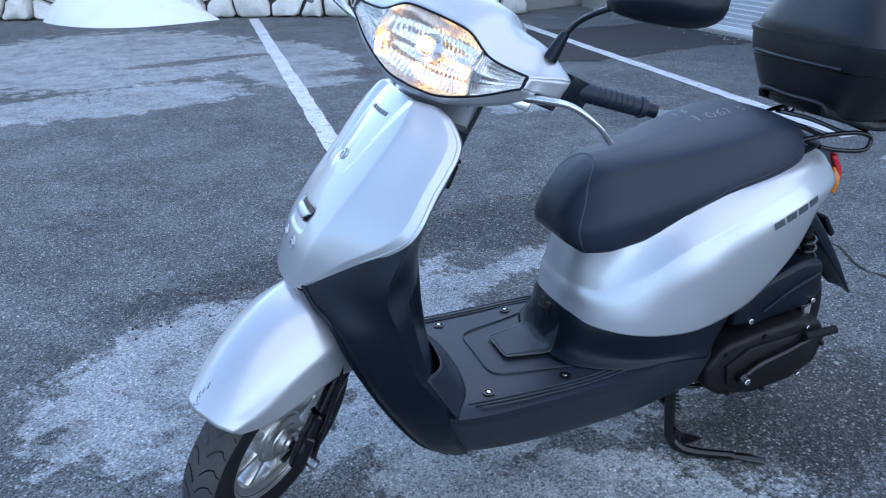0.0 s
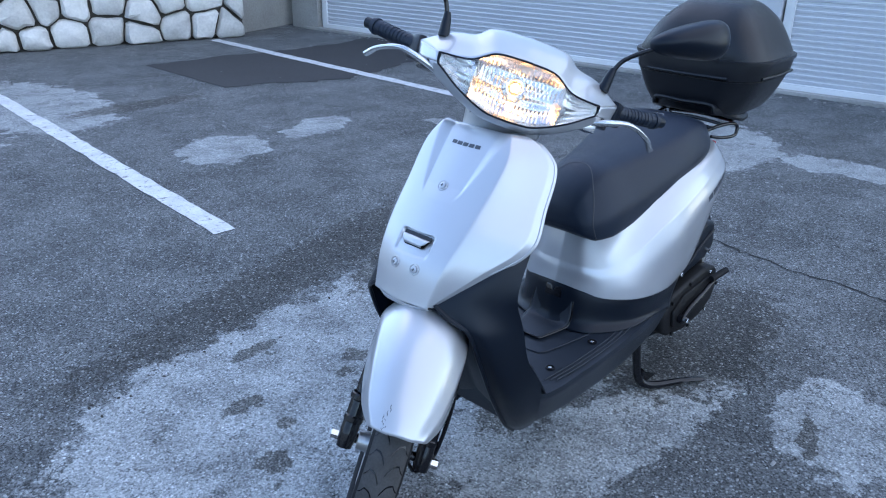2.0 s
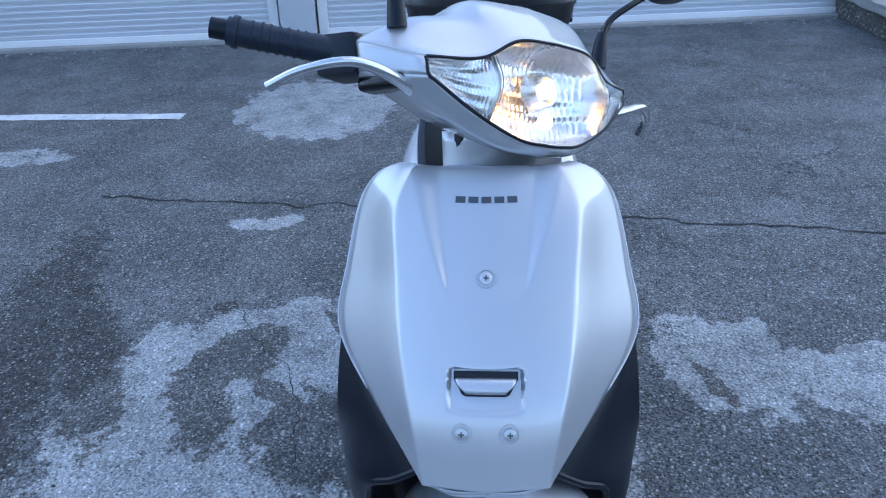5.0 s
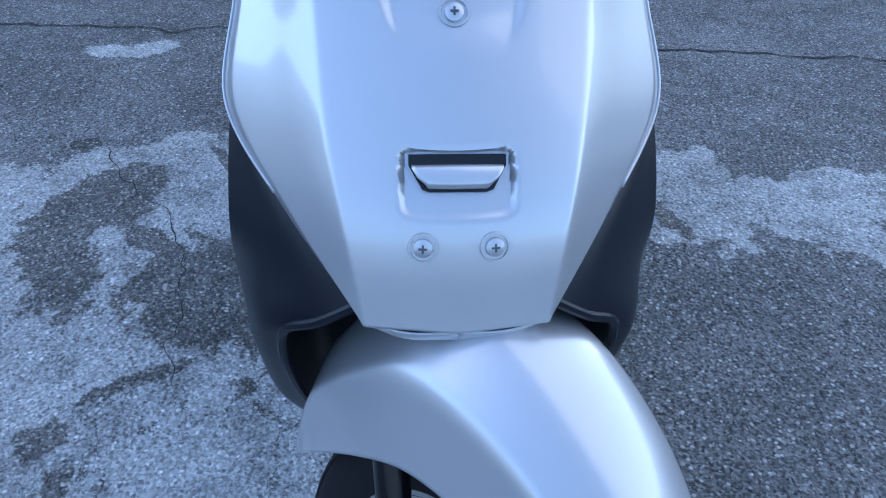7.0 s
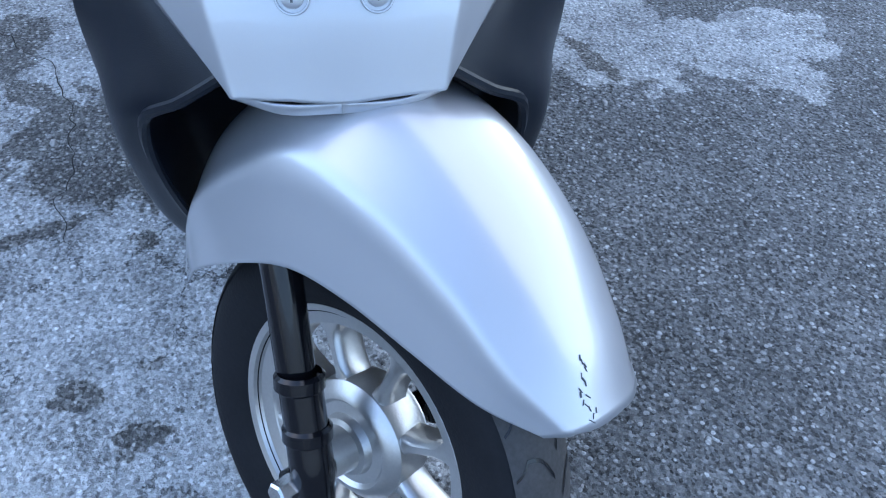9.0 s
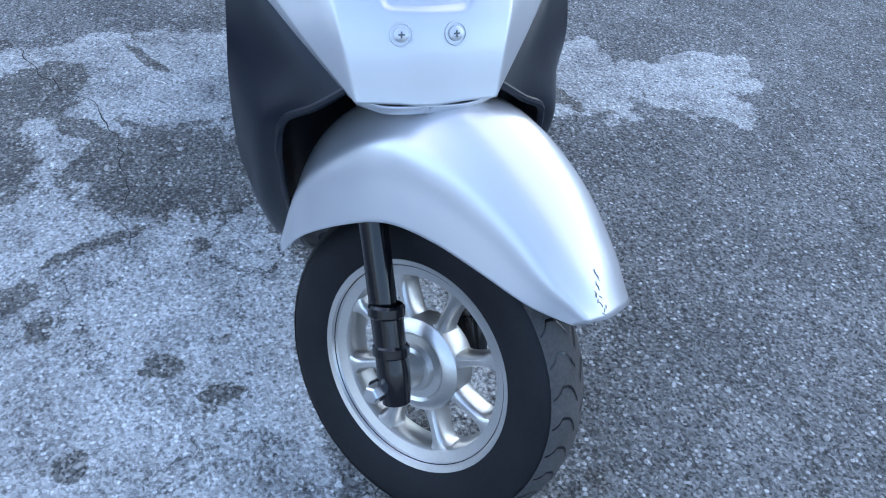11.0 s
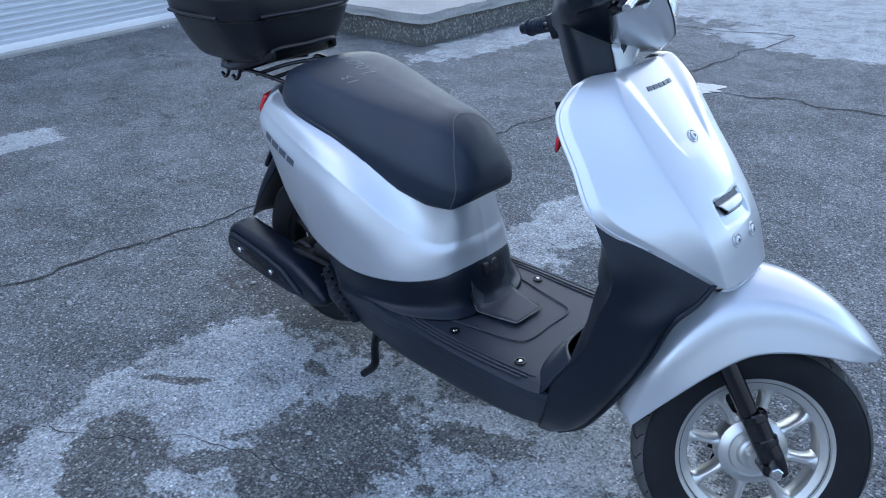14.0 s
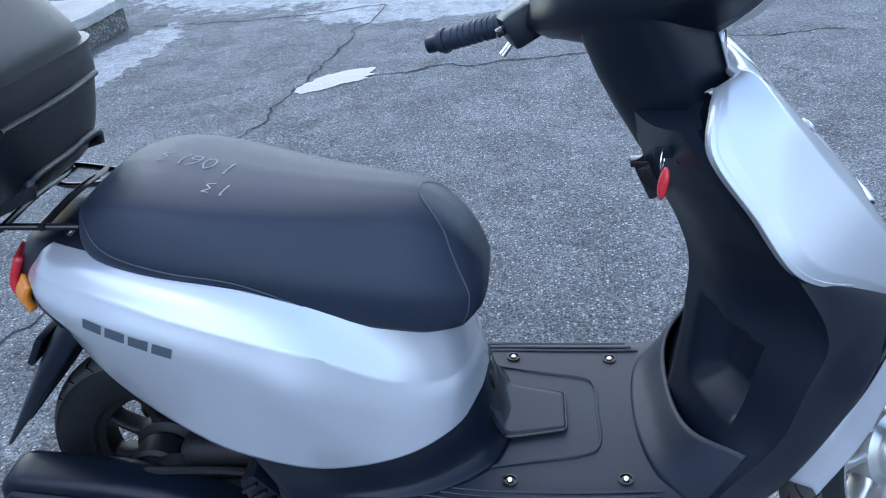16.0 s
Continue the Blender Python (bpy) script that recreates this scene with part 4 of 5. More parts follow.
# wheels
def wheel(m, alloy, name, groove):
    tyre = [(0.128, 0.027), (0.140, 0.034), (0.165, 0.041), (0.185, 0.040), (0.198, 0.030), (0.205, 0.016), (0.207, 0.0)]
    tyre = tyre + [(r, -y) for r, y in tyre[-2::-1]]
    prof = resample([(r, y, 0) for r, y in tyre], 41)[:, :2]
    w = part(name, lathe(prof, 72), RUBBER, scooter, "black rubber tyre on a cast wheel", m=m, angle=60)
    rim = [(0.139, 0.030), (0.137, 0.033), (0.131, 0.031), (0.127, 0.024), (0.115, 0.020), (0.112, 0.014), (0.112, -0.014), (0.115, -0.020), (0.127, -0.024), (0.131, -0.031), (0.137, -0.033), (0.139, -0.030)]
    bm = joined(lathe(rim, 72))
    hub = [(0.0, 0.05), (0.014, 0.05), (0.016, 0.045), (0.023, 0.043), (0.025, 0.034), (0.036, 0.033), (0.038, 0.028), (0.049, 0.0265), (0.051, 0.021), (0.058, 0.019), (0.061, 0.012), (0.062, -0.010), (0.060, -0.020), (0.051, -0.0275), (0.045, -0.029), (0.041, -0.0255), (0.031, -0.027), (0.028, -0.034), (0.023, -0.036), (0.020, -0.060), (0.0, -0.062)]
    bm.from_mesh(lathe(hub, 40))
    for k in range(8):
        a = 2 * math.pi * (k + 0.3) / 8
        q = np.array([(0.050, 0.017), (0.066, 0.0085), (0.090, 0.0072), (0.106, 0.0105), (0.119, 0.026)])
        pts = []
        for yy, f in ((0.010, 1.0), (0.016, 0.6), (0.016, -0.6), (0.010, -1.0), (-0.010, -1.0), (-0.0165, -0.72), (-0.0185, -0.40), (-0.0185, 0.40), (-0.0165, 0.72), (-0.010, 1.0)):
            pts.append([(r * math.cos(a) - f * h * math.sin(a), yy, r * math.sin(a) + f * h * math.cos(a)) for r, h in resample([(r, h, 0) for r, h in q], 14)[:, :2]])
        bm.from_mesh(mesh_from(np.array(pts), close_u=True, cap=True))
    part("rim", bm, alloy, w, "cast alloy rim with eight spokes" if alloy is ALLOY else "black cast rim", m=m, angle=35)
    tr = [(0.1935, 0.0362), (0.2000, 0.0300), (0.2054, 0.0185), (0.2074, 0.010), (0.2082, 0.0)]
    tr = resample([(r, y, 0) for r, y in tr + [(r, -y) for r, y in tr[-2::-1]]], 21)[:, :2]
    part("tread", lathe(tr, 72), GREYRUBBER, w, "dusty worn tread", m=m, angle=60)
    gm = bmesh.new()
    for k in range(groove):
        for s in (1, -1):
            a0 = 2 * math.pi * (k + (0.5 if s > 0 else 0)) / groove
            pts = []
            for u in np.linspace(0, 1, 11):
                y = s * (0.004 + 0.031 * u)
                r = np.interp(abs(y), [0, 0.010, 0.0185, 0.030, 0.0362], [0.2082, 0.2074, 0.2054, 0.2000, 0.1935]) + 0.0009
                a = a0 + 0.17 * u - 0.10 * max(u - 0.7, 0) / 0.3 + 0.03 * math.sin(5 * u)
                h = 0.0120 * (1 - 0.5 * u)
                pts.append([(r * math.cos(a - h), y, r * math.sin(a - h)), (r * math.cos(a + h), y, r * math.sin(a + h))])
            gm.from_mesh(mesh_from(np.array(pts)))
    part("tread_groove", gm, BLACKMETAL, w, "curved tread grooves", m=m, smooth=False)
    return w


wheel(ST @ pose(0.012, 0, 0), ALLOY, "front_wheel", 34)
wheel(pose(-0.585, 0, 0.238), ENGINE, "rear_wheel", 26)

# front fork
for s in (1, -1):
    leg = part("fork_leg", tube([(0.025, s * 0.082, -0.01), (0.012, s * 0.080, 0.12), (0.0, s * 0.078, 0.24)], [0.0165, 0.0165, 0.0165], 14), BLACKMETAL, scooter, "gloss black fork leg", m=ST)
    slider = part("fork_slider", tube([(0.030, s * 0.084, -0.018), (0.029, s * 0.084, 0.002), (0.025, s * 0.083, 0.04), (0.020, s * 0.082, 0.095)], [0.0165, 0.0195, 0.0185, 0.0185], 18), BLACKMETAL, leg, m=ST)
    for x, z in ((0.0205, 0.092), (0.0245, 0.045)):
        part("slider_collar", lathe([(0.0185, -0.008), (0.0215, -0.005), (0.0215, 0.005), (0.0185, 0.008)], 24), BLACKMETAL, slider, m=ST @ pose(x, s * 0.0825, z, 86))
    part("axle_nut", disc(0.011, 0.022, (0.020, s * 0.108, 0.0), n=6, bevel=0.002), CHROME, leg, m=ST)
part("axle", disc(0.010, 0.20, (0.012, 0, 0), n=14), BLACKMETAL, scooter, m=ST)

# front fender
FENDER = [
    [(0.266, 0, 0.112), (0.246, 0, 0.165), (0.207, 0, 0.236), (0.145, 0, 0.300), (0.07, 0, 0.335), (0.0, 0, 0.335), (-0.10, 0, 0.28), (-0.185, 0, 0.15)],
    [(0.263, 0.024, 0.110), (0.240, 0.036, 0.163), (0.199, 0.042, 0.233), (0.138, 0.046, 0.294), (0.066, 0.05, 0.328), (0.0, 0.05, 0.328), (-0.10, 0.048, 0.272), (-0.184, 0.03, 0.149)],
    [(0.252, 0.046, 0.108), (0.220, 0.067, 0.150), (0.178, 0.079, 0.206), (0.120, 0.087, 0.254), (0.055, 0.090, 0.280), (-0.005, 0.090, 0.272), (-0.10, 0.083, 0.222), (-0.180, 0.048, 0.138)],
    [(0.238, 0.056, 0.108), (0.198, 0.076, 0.128), (0.150, 0.088, 0.158), (0.095, 0.094, 0.185), (0.040, 0.096, 0.198), (-0.02, 0.095, 0.190), (-0.10, 0.086, 0.165), (-0.177, 0.05, 0.125)],
]
FENDER[2] = [(x + 0.002, y + 0.002, z + 0.003) for x, y, z in FENDER[2]]
near = [np.array(r) for r in FENDER]
p = sheet([near[0], near[1], near[2] + (near[1] - near[2]) * 0.16, near[2] + (near[3] - near[2]) * 0.10, 0.5 * (near[2] + near[3]), near[3]], 56, 80, mirror=True)
fender = part("front_fender", mesh_from(p), SILVER, scooter, "silver painted front fender with a scuffed tip", m=ST, thick=0.003, angle=40)

# handlebar cover and headlight
TOPBACK = [(-0.03, 0, 0.896), (-0.03, 0.082, 0.890), (-0.028, 0.108, 0.870), (-0.022, 0.16, 0.858), (-0.02, 0.215, 0.828)]
CREST = [(0.045, 0, 0.899), (0.04, 0.078, 0.893), (0.032, 0.106, 0.874), (0.018, 0.155, 0.864), (-0.002, 0.215, 0.834)]
VISOR = [(0.104, 0, 0.842), (0.100, 0.06, 0.838), (0.088, 0.105, 0.815), (0.066, 0.170, 0.812)]
LENSMID = [(0.122, 0, 0.780), (0.114, 0.06, 0.784), (0.098, 0.115, 0.787), (0.068, 0.168, 0.802)]
LENSLOW = [(0.096, 0, 0.722), (0.092, 0.05, 0.727), (0.082, 0.110, 0.754), (0.068, 0.165, 0.792)]
CHIN = [(0.072, 0, 0.712), (0.068, 0.06, 0.719), (0.056, 0.125, 0.748), (0.020, 0.20, 0.798)]
BACKLOW = [(-0.01, 0, 0.738), (-0.01, 0.06, 0.742), (-0.01, 0.13, 0.764), (-0.012, 0.213, 0.803)]
p = sheet([TOPBACK, CREST, VISOR], 18, 24)
part("handlebar_cover", mesh_from(np.concatenate([flip(p[:, :0:-1]), p], axis=1)), SILVER, scooter, "silver handlebar cover", m=BAR, thick=0.003)
p = sheet([LENSLOW, CHIN, BACKLOW], 14, 24)
part("handlebar_chin", mesh_from(np.concatenate([flip(p[:, :0:-1]), p], axis=1)), SILVER, scooter, "silver lower handlebar cover", m=BAR, thick=0.003)
for s in (1, -1):
    ends = [np.array(r) * (1, s, 1) for r in ([(-0.02, 0.213, 0.830), (-0.002, 0.215, 0.834), (0.066, 0.170, 0.812)], [(-0.012, 0.213, 0.803), (0.020, 0.20, 0.798), (0.068, 0.165, 0.792)])]
    part("cover_end", mesh_from(sheet(ends, 6, 10)), SILVER, scooter, m=BAR, thick=0.003)
BACKMID = [(-0.072, 0, 0.81), (-0.07, 0.09, 0.815), (-0.055, 0.16, 0.818), (-0.03, 0.213, 0.815)]
p = sheet([TOPBACK, BACKMID, BACKLOW], 14, 24)
part("rear_handlebar_cover", mesh_from(np.concatenate([flip(p[:, :0:-1]), p], axis=1)), PLASTIC, scooter, "black plastic instrument side of the handlebar", m=BAR, thick=0.003)
# steering column sleeve
rings = []
for z, xf, xr, w in ((0.805, 0.0, -0.072, 0.074), (0.745, 0.030, -0.078, 0.078), (0.70, 0.002, -0.078, 0.073), (0.64, -0.012, -0.074, 0.068), (0.615, -0.015, -0.072, 0.066)):
    rings.append([(0.5 * (xf + xr) + 0.5 * (xf - xr) * math.copysign(abs(math.cos(a)) ** 0.45, math.cos(a)), w * math.copysign(abs(math.sin(a)) ** 0.45, math.sin(a)), z) for a in np.linspace(0, 2 * math.pi, 40, endpoint=False)])
rings = np.array(rings)
part("column_sleeve", mesh_from(rings.transpose(1, 0, 2), close_u=True, cap=True), PLASTIC, scooter, "black steering column sleeve", m=BAR)
p = sheet([[(0.055, 0, 0.745), (0.022, 0, 0.70), (0.002, 0, 0.64), (0.0, 0, 0.615)], [(0.046, 0.05, 0.745), (0.016, 0.045, 0.70), (-0.002, 0.042, 0.64), (-0.004, 0.04, 0.615)], [(-0.012, 0.083, 0.745), (-0.016, 0.078, 0.70), (-0.018, 0.072, 0.64), (-0.02, 0.07, 0.615)]], 12, 10, mirror=True)
part("column_front", mesh_from(p), SILVER, scooter, "silver front of the steering column", m=BAR, thick=0.003)


def glass(name, tint, rough=0.02):
    m = bpy.data.materials.new(name)
    m.use_nodes = True
    b = m.node_tree.nodes["Principled BSDF"]
    b.inputs["Base Color"].default_value = (*tint, 1)
    b.inputs["Transmission Weight"].default_value, b.inputs["Roughness"].default_value, b.inputs["IOR"].default_value = 1, rough, 1.25
    return m


def glow(name, colour, strength):
    m = bpy.data.materials.new(name)
    m.use_nodes = True
    b = m.node_tree.nodes["Principled BSDF"]
    b.inputs["Emission Color"].default_value, b.inputs["Emission Strength"].default_value = (*colour, 1), strength
    return m


LENS = glass("clear_lens", (0.98, 0.99, 1.0))
MIRROR = material("reflector_chrome", (0.82, 0.81, 0.79), 0.26, 1.0, 0.02, 200, 0.05, 20)
BULB = glow("lit_bulb", (1.0, 0.50, 0.14), 3)


def along(rail, y0, y1, n):
    c = resample(rail, 60)
    c = np.concatenate([flip(c[:0:-1]), c])
    return [tuple(np.interp(y, c[:, 1], c[:, k]) for k in range(3)) for y in np.linspace(y0, y1, n)]


def lamp(name, y0, y1, depth, label):
    rails = [along(r, y0, y1, 12) for r in (VISOR, LENSMID, LENSLOW)]
    p = sheet(rails, 40, 96)
    body = np.array(p)
    nu, nv = body.shape[:2]
    for i in range(nu):
        for j in range(nv):
            u, v = 2 * i / (nu - 1) - 1, 2 * j / (nv - 1) - 1
            body[i, j, 0] -= 0.004 + depth * (1 - u * u) ** 0.5 * (1 - v * v) ** 0.5 + 0.0010 * math.sin(70 * v) * (1 - u * u) * (1 if abs(u - 0.1) > 0.25 else 0.4) + 0.0012 * math.sin(17 * u) * (1 - v * v)
    shell = part(name, mesh_from(body), MIRROR, scooter, label, m=BAR, angle=20)
    part("lens", mesh_from(p), LENS, shell, "clear plastic lens", m=BAR, thick=0.002).visible_shadow = False
    return shell


head = lamp("headlight", -0.0898, 0.0898, 0.06, "lit headlight with a chrome reflector and amber glow")
bm = bmesh.new()
bmesh.ops.create_uvsphere(bm, u_segments=16, v_segments=10, radius=0.0095)
bmesh.ops.transform(bm, matrix=pose(0.085, -0.005, 0.79), verts=bm.verts)
part("bulb", bm, BULB, head, "glowing warm bulb", m=BAR)
part("bulb_shroud", lathe([(0.013, 0.0), (0.0155, 0.008), (0.019, 0.009), (0.021, 0.002), (0.024, -0.012)], 32), MIRROR, head, "chrome ring round the bulb", m=BAR @ pose(0.082, -0.005, 0.79, 0, 0, -90))
for s in (1, -1):
    lamp("turn_signal", s * 0.0902, s * 0.163, 0.02, "clear front turn signal")
ring = np.concatenate([np.array(along(VISOR, -0.168, 0.168, 40)), np.array(along(LENSLOW, 0.166, -0.166, 40))])
part("lamp_trim", tube(np.vstack([ring, ring[:1]]), 0.0022, 8, 160, caps=False), PLASTIC, scooter, "dark trim round the lamps", m=BAR)

# grips, levers, mirrors
for s in (1, -1):
    # solid black block paints the shade of the opening round the lever
    part("lever_opening_shade", block(0.062, 0.034, 0.018, 0.008, (0.014, s * 0.184, 0.788), (0, 0, -20 * s), seg=3), BLACKMETAL, scooter, "dark block in place of the shaded opening in the handlebar cover", m=BAR)
    g = [(-0.02, s * 0.195, 0.822), (-0.055, s * 0.26, 0.834), (-0.094, s * 0.326, 0.847)]
    grip = part("grip", tube(g, [0.018, 0.0150, 0.0160], 18), VINYL, scooter, "black ribbed rubber grip", m=BAR)
    for k in range(9):
        u = 0.30 + 0.065 * k
        c = resample(g, 101)[int(100 * u)]
        d = (resample(g, 101)[int(100 * u) + 2] - c) * 0.9
        part("grip_rib", tube([tuple(c), tuple(c + d)], 0.0166, 18), VINYL, grip, m=BAR)
    part("bar_end", tube([g[2], (-0.104, s * 0.342, 0.850)], 0.012, 16), PLASTIC, grip, m=BAR)
    part("flange", tube([(-0.088, s * 0.316, 0.845), (-0.091, s * 0.321, 0.846)], 0.0185, 18), VINYL, grip, m=BAR)
    lv = [(0.03, s * 0.15, 0.775), (0.045, s * 0.20, 0.79), (0.04, s * 0.245, 0.80), (0.012, s * 0.29, 0.79), (-0.018, s * 0.314, 0.774)]
    lever = part("brake_lever", tube(lv, [0.009, 0.0085, 0.007, 0.006, 0.0075], 12, squash=0.8), LEVER, scooter, "polished alloy brake lever", m=BAR)
    part("lever_perch", block(0.03, 0.035, 0.022, 0.005, (0.028, s * 0.16, 0.772 if s > 0 else 0.790), (0, 0, 20 * s)), LEVER, lever, m=BAR)
    part("mirror_boot", tube([(0.018, s * 0.172, 0.852), (0.02, s * 0.176, 0.885), (0.021, s * 0.179, 0.90)], [0.012, 0.010, 0.007], 14), PLASTIC, scooter, m=BAR)
    stem = [(0.021, s * 0.178, 0.895), (0.026, s * 0.19, 0.92), (0.042, s * 0.215, 0.942), (0.055, s * 0.25, 0.965)]
    mir = part("mirror", tube(stem, 0.0048, 10), BLACKMETAL, scooter, "black rear-view mirror on a bent stem", m=BAR)
    shell = []
    hc, hx, hz = Vector((0.035, s * 0.305, 0.998)), Vector((-0.02, s * 0.080, 0.036)), Vector((0.0, -s * 0.016, 0.048))
    hn = hx.cross(hz).normalized() * (1 if s < 0 else -1)
    for k in range(7):
        a = k / 6 * math.pi / 2
        ring = []
        for t in np.linspace(0, 2 * math.pi, 28, endpoint=False):
            e = 0.75
            u, v = math.copysign(abs(math.cos(t)) ** e, math.cos(t)), math.copysign(abs(math.sin(t)) ** e, math.sin(t))
            v *= 0.72 + 0.28 * u
            q = hc + (hx * u + hz * v) * math.cos(a) - hn * (0.042 * math.sin(a))
            ring.append(tuple(q))
        shell.append(ring)
    part("mirror_shell", mesh_from(np.array(shell).transpose(1, 0, 2), close_u=True, cap=True), PLASTIC, mir, "black plastic mirror housing", m=BAR)
    face = [tuple(hc + (hx * u + hz * v * (0.72 + 0.28 * u)) * 0.94 + hn * 0.002) for u, v in ((math.cos(t), math.sin(t)) for t in np.linspace(0, 2 * math.pi, 28, endpoint=False))]
    bm = bmesh.new()
    bm.faces.new([bm.verts.new(q) for q in face])
    part("mirror_glass", bm, CHROME, mir, "mirror glass", m=BAR, smooth=False)

# lamp inside the headlight
spot = bpy.data.lights.new("headlight_bulb", "POINT")
spot.energy, spot.color, spot.shadow_soft_size = 0.040, (1.0, 0.45, 0.10), 0.010
lamp_ob = new("headlight_bulb", spot)
lamp_ob.matrix_world = scooter.matrix_world @ BAR @ pose(0.088, -0.005, 0.752)

# cover fittings
cover_tree = surface_of(cover)


def on_cover(y, z, lift=0.0):
    """A pose on the front cover whose y axis points outwards."""
    h, nor, _, _ = cover_tree.ray_cast(Vector((0.8, y, z)), Vector((-1, 0, 0)))
    if nor.x < 0:
        nor = -nor
    return Matrix.Translation(h + nor * (lift + 0.002)) @ nor.to_track_quat("Y", "Z").to_matrix().to_4x4()


def screw(y, z):
    m = on_cover(y, z)
    s = part("cover_screw", lathe([(0.0118, 0.0004), (0.0112, 0.0022), (0.0102, 0.0022), (0.0098, 0.0003), (0.0076, 0.0003), (0.0072, 0.0032), (0.005, 0.0042), (0, 0.0044)], 24), SILVER, scooter, "silver cross-head cover screw", m=m)
    part("screw_cross", joined(block(0.0065, 0.0008, 0.0016, 0, (0, 0.0046, 0)), block(0.0016, 0.0008, 0.0065, 0, (0, 0.0047, 0))), DECAL, s, m=m, smooth=False)


screw(0, 0.760)
screw(-0.027, 0.6195)
screw(0.027, 0.6195)
m = on_cover(0, 0.664)
hook = part("bag_hook", mesh_from(sheet([[(-0.0345, 0.002, 0.0055), (0.0, 0.003, 0.0055), (0.0345, 0.002, 0.0055)], [(-0.0345, 0.006, 0.003), (0.0, 0.0075, 0.003), (0.0345, 0.006, 0.003)],
                                         [(-0.031, 0.0075, -0.004), (0.0, 0.009, -0.004), (0.031, 0.0075, -0.004)], [(-0.024, 0.0065, -0.010), (0.0, 0.008, -0.0105), (0.024, 0.0065, -0.010)],
                                         [(-0.022, 0.003, -0.0115), (0.0, 0.004, -0.012), (0.022, 0.003, -0.0115)]], 16, 20)), SILVER, scooter, "silver folding bag hook in a dark slot", m=m, thick=0.002)
# black plate stands in for the shade inside the hook's slot
part("slot", plate([(-0.037, 0.0145), (0.037, 0.0145), (0.037, 0.006), (0.027, -0.0125), (0.022, -0.0145), (-0.022, -0.0145), (-0.027, -0.0125), (-0.037, 0.006)], 0.0005, 0.0022, 0.0004, 1), BLACKMETAL, hook, "dark plate giving the slot behind the hook its shade", m=m)
# lower lip of the cover
part("cover_lip", mesh_from(sheet([[(0.520, 0, 0.553), (0.518, 0.04, 0.553), (0.507, 0.074, 0.556)], [(0.514, 0, 0.541), (0.512, 0.04, 0.541), (0.500, 0.070, 0.546)], [(0.49, 0, 0.536), (0.488, 0.04, 0.536), (0.478, 0.066, 0.540)]], 8, 14)), SILVER, scooter, thick=0.002)
part("cover_lip", mesh_from(sheet([[(0.520, 0, 0.553), (0.518, -0.04, 0.553), (0.507, -0.074, 0.556)], [(0.514, 0, 0.541), (0.512, -0.04, 0.541), (0.500, -0.070, 0.546)], [(0.49, 0, 0.536), (0.488, -0.04, 0.536), (0.478, -0.066, 0.540)]], 8, 14)), SILVER, scooter, thick=0.002)
# badge of five short bars
for k in range(5):
    m = on_cover((k - 2) * 0.0155, 0.832)
    part("badge_bar", block(0.0120, 0.0012, 0.0080, 0.0003, (0, 0.0006, 0)), DECAL, scooter, "small dark badge bar", m=m, smooth=False)

# side marks: four slanted bars
rear_tree = surface_of(rear)
for s in (1, -1):
    for k in range(4):
        x = -0.532 + 0.031 * k
        z = 0.617 - 0.010 * k
        part("side_badge_bar", ribbon(rear_tree, [(x, 0, z - 0.002), (x + 0.013, 0, z - 0.006), (x + 0.026, 0, z - 0.010)], (0, -s, 0), 0.0145, 0.0026, back=0.5), DECAL, scooter, "slanted dark side badge bar", smooth=False)

# seat seams and chalk numbers
seat_tree = surface_of(seat_part)
for s in (1, -1):
    part("seam", ribbon(seat_tree, [(-0.25, 0, 0.605), (-0.33, 0, 0.648), (-0.42, 0, 0.672), (-0.50, 0, 0.70), (-0.535, 0, 0.735)], (0, -s, 0), 0.0022, 0.0008, back=0.5, n=60), STITCH, seat_part, "stitched seat seam", smooth=False)
ring = []
for k in range(41):
    a = math.pi * (k / 40 - 0.5)
    ring.append((-0.105 + 0.06 * (abs(math.sin(a)) ** 2.2), 0.095 * math.sin(a), 0.70 - 0.16 * abs(math.sin(a)) ** 2.5))
part("seam", ribbon(seat_tree, ring, (-0.75, 0, -0.65), 0.0028, 0.0008, back=0.3, n=60), STITCH, seat_part, "stitched front seat seam", smooth=False)


def chalk(strokes, at, turn, size):
    m = pose(*at, 0, 0, turn)
    for st in strokes:
        pts = [m @ Vector((u * size, v * size, 0)) for u, v in st]
        part("chalk_stroke", ribbon(seat_tree, [tuple(q) for q in pts], (0, 0, -1), 0.0022, 0.0006, back=0.3), CHALK, seat_part, "faded chalk number", smooth=False)


ONE = [[(0, 0.9), (0.1, 1), (0.05, 0)]]
OH = [[(0.3, 0.95), (0.08, 0.6), (0.15, 0.1), (0.4, 0.05), (0.5, 0.5), (0.3, 0.95)]]
SIX = [[(0.4, 1), (0.1, 0.5), (0.15, 0.05), (0.4, 0.1), (0.4, 0.4), (0.12, 0.35)]]
THREE = [[(0.05, 0.9), (0.4, 0.95), (0.15, 0.55), (0.45, 0.3), (0.05, 0.02)]]
for k, g in enumerate((ONE, OH, SIX, ONE, THREE)):
    chalk(g, (-0.355 - 0.022 * k, 0.005 + 0.004 * k, 0.76), 170, 0.034)
for k, g in enumerate((ONE, THREE)):
    chalk(g, (-0.345 - 0.016 * k, -0.055, 0.76), 170, 0.026)

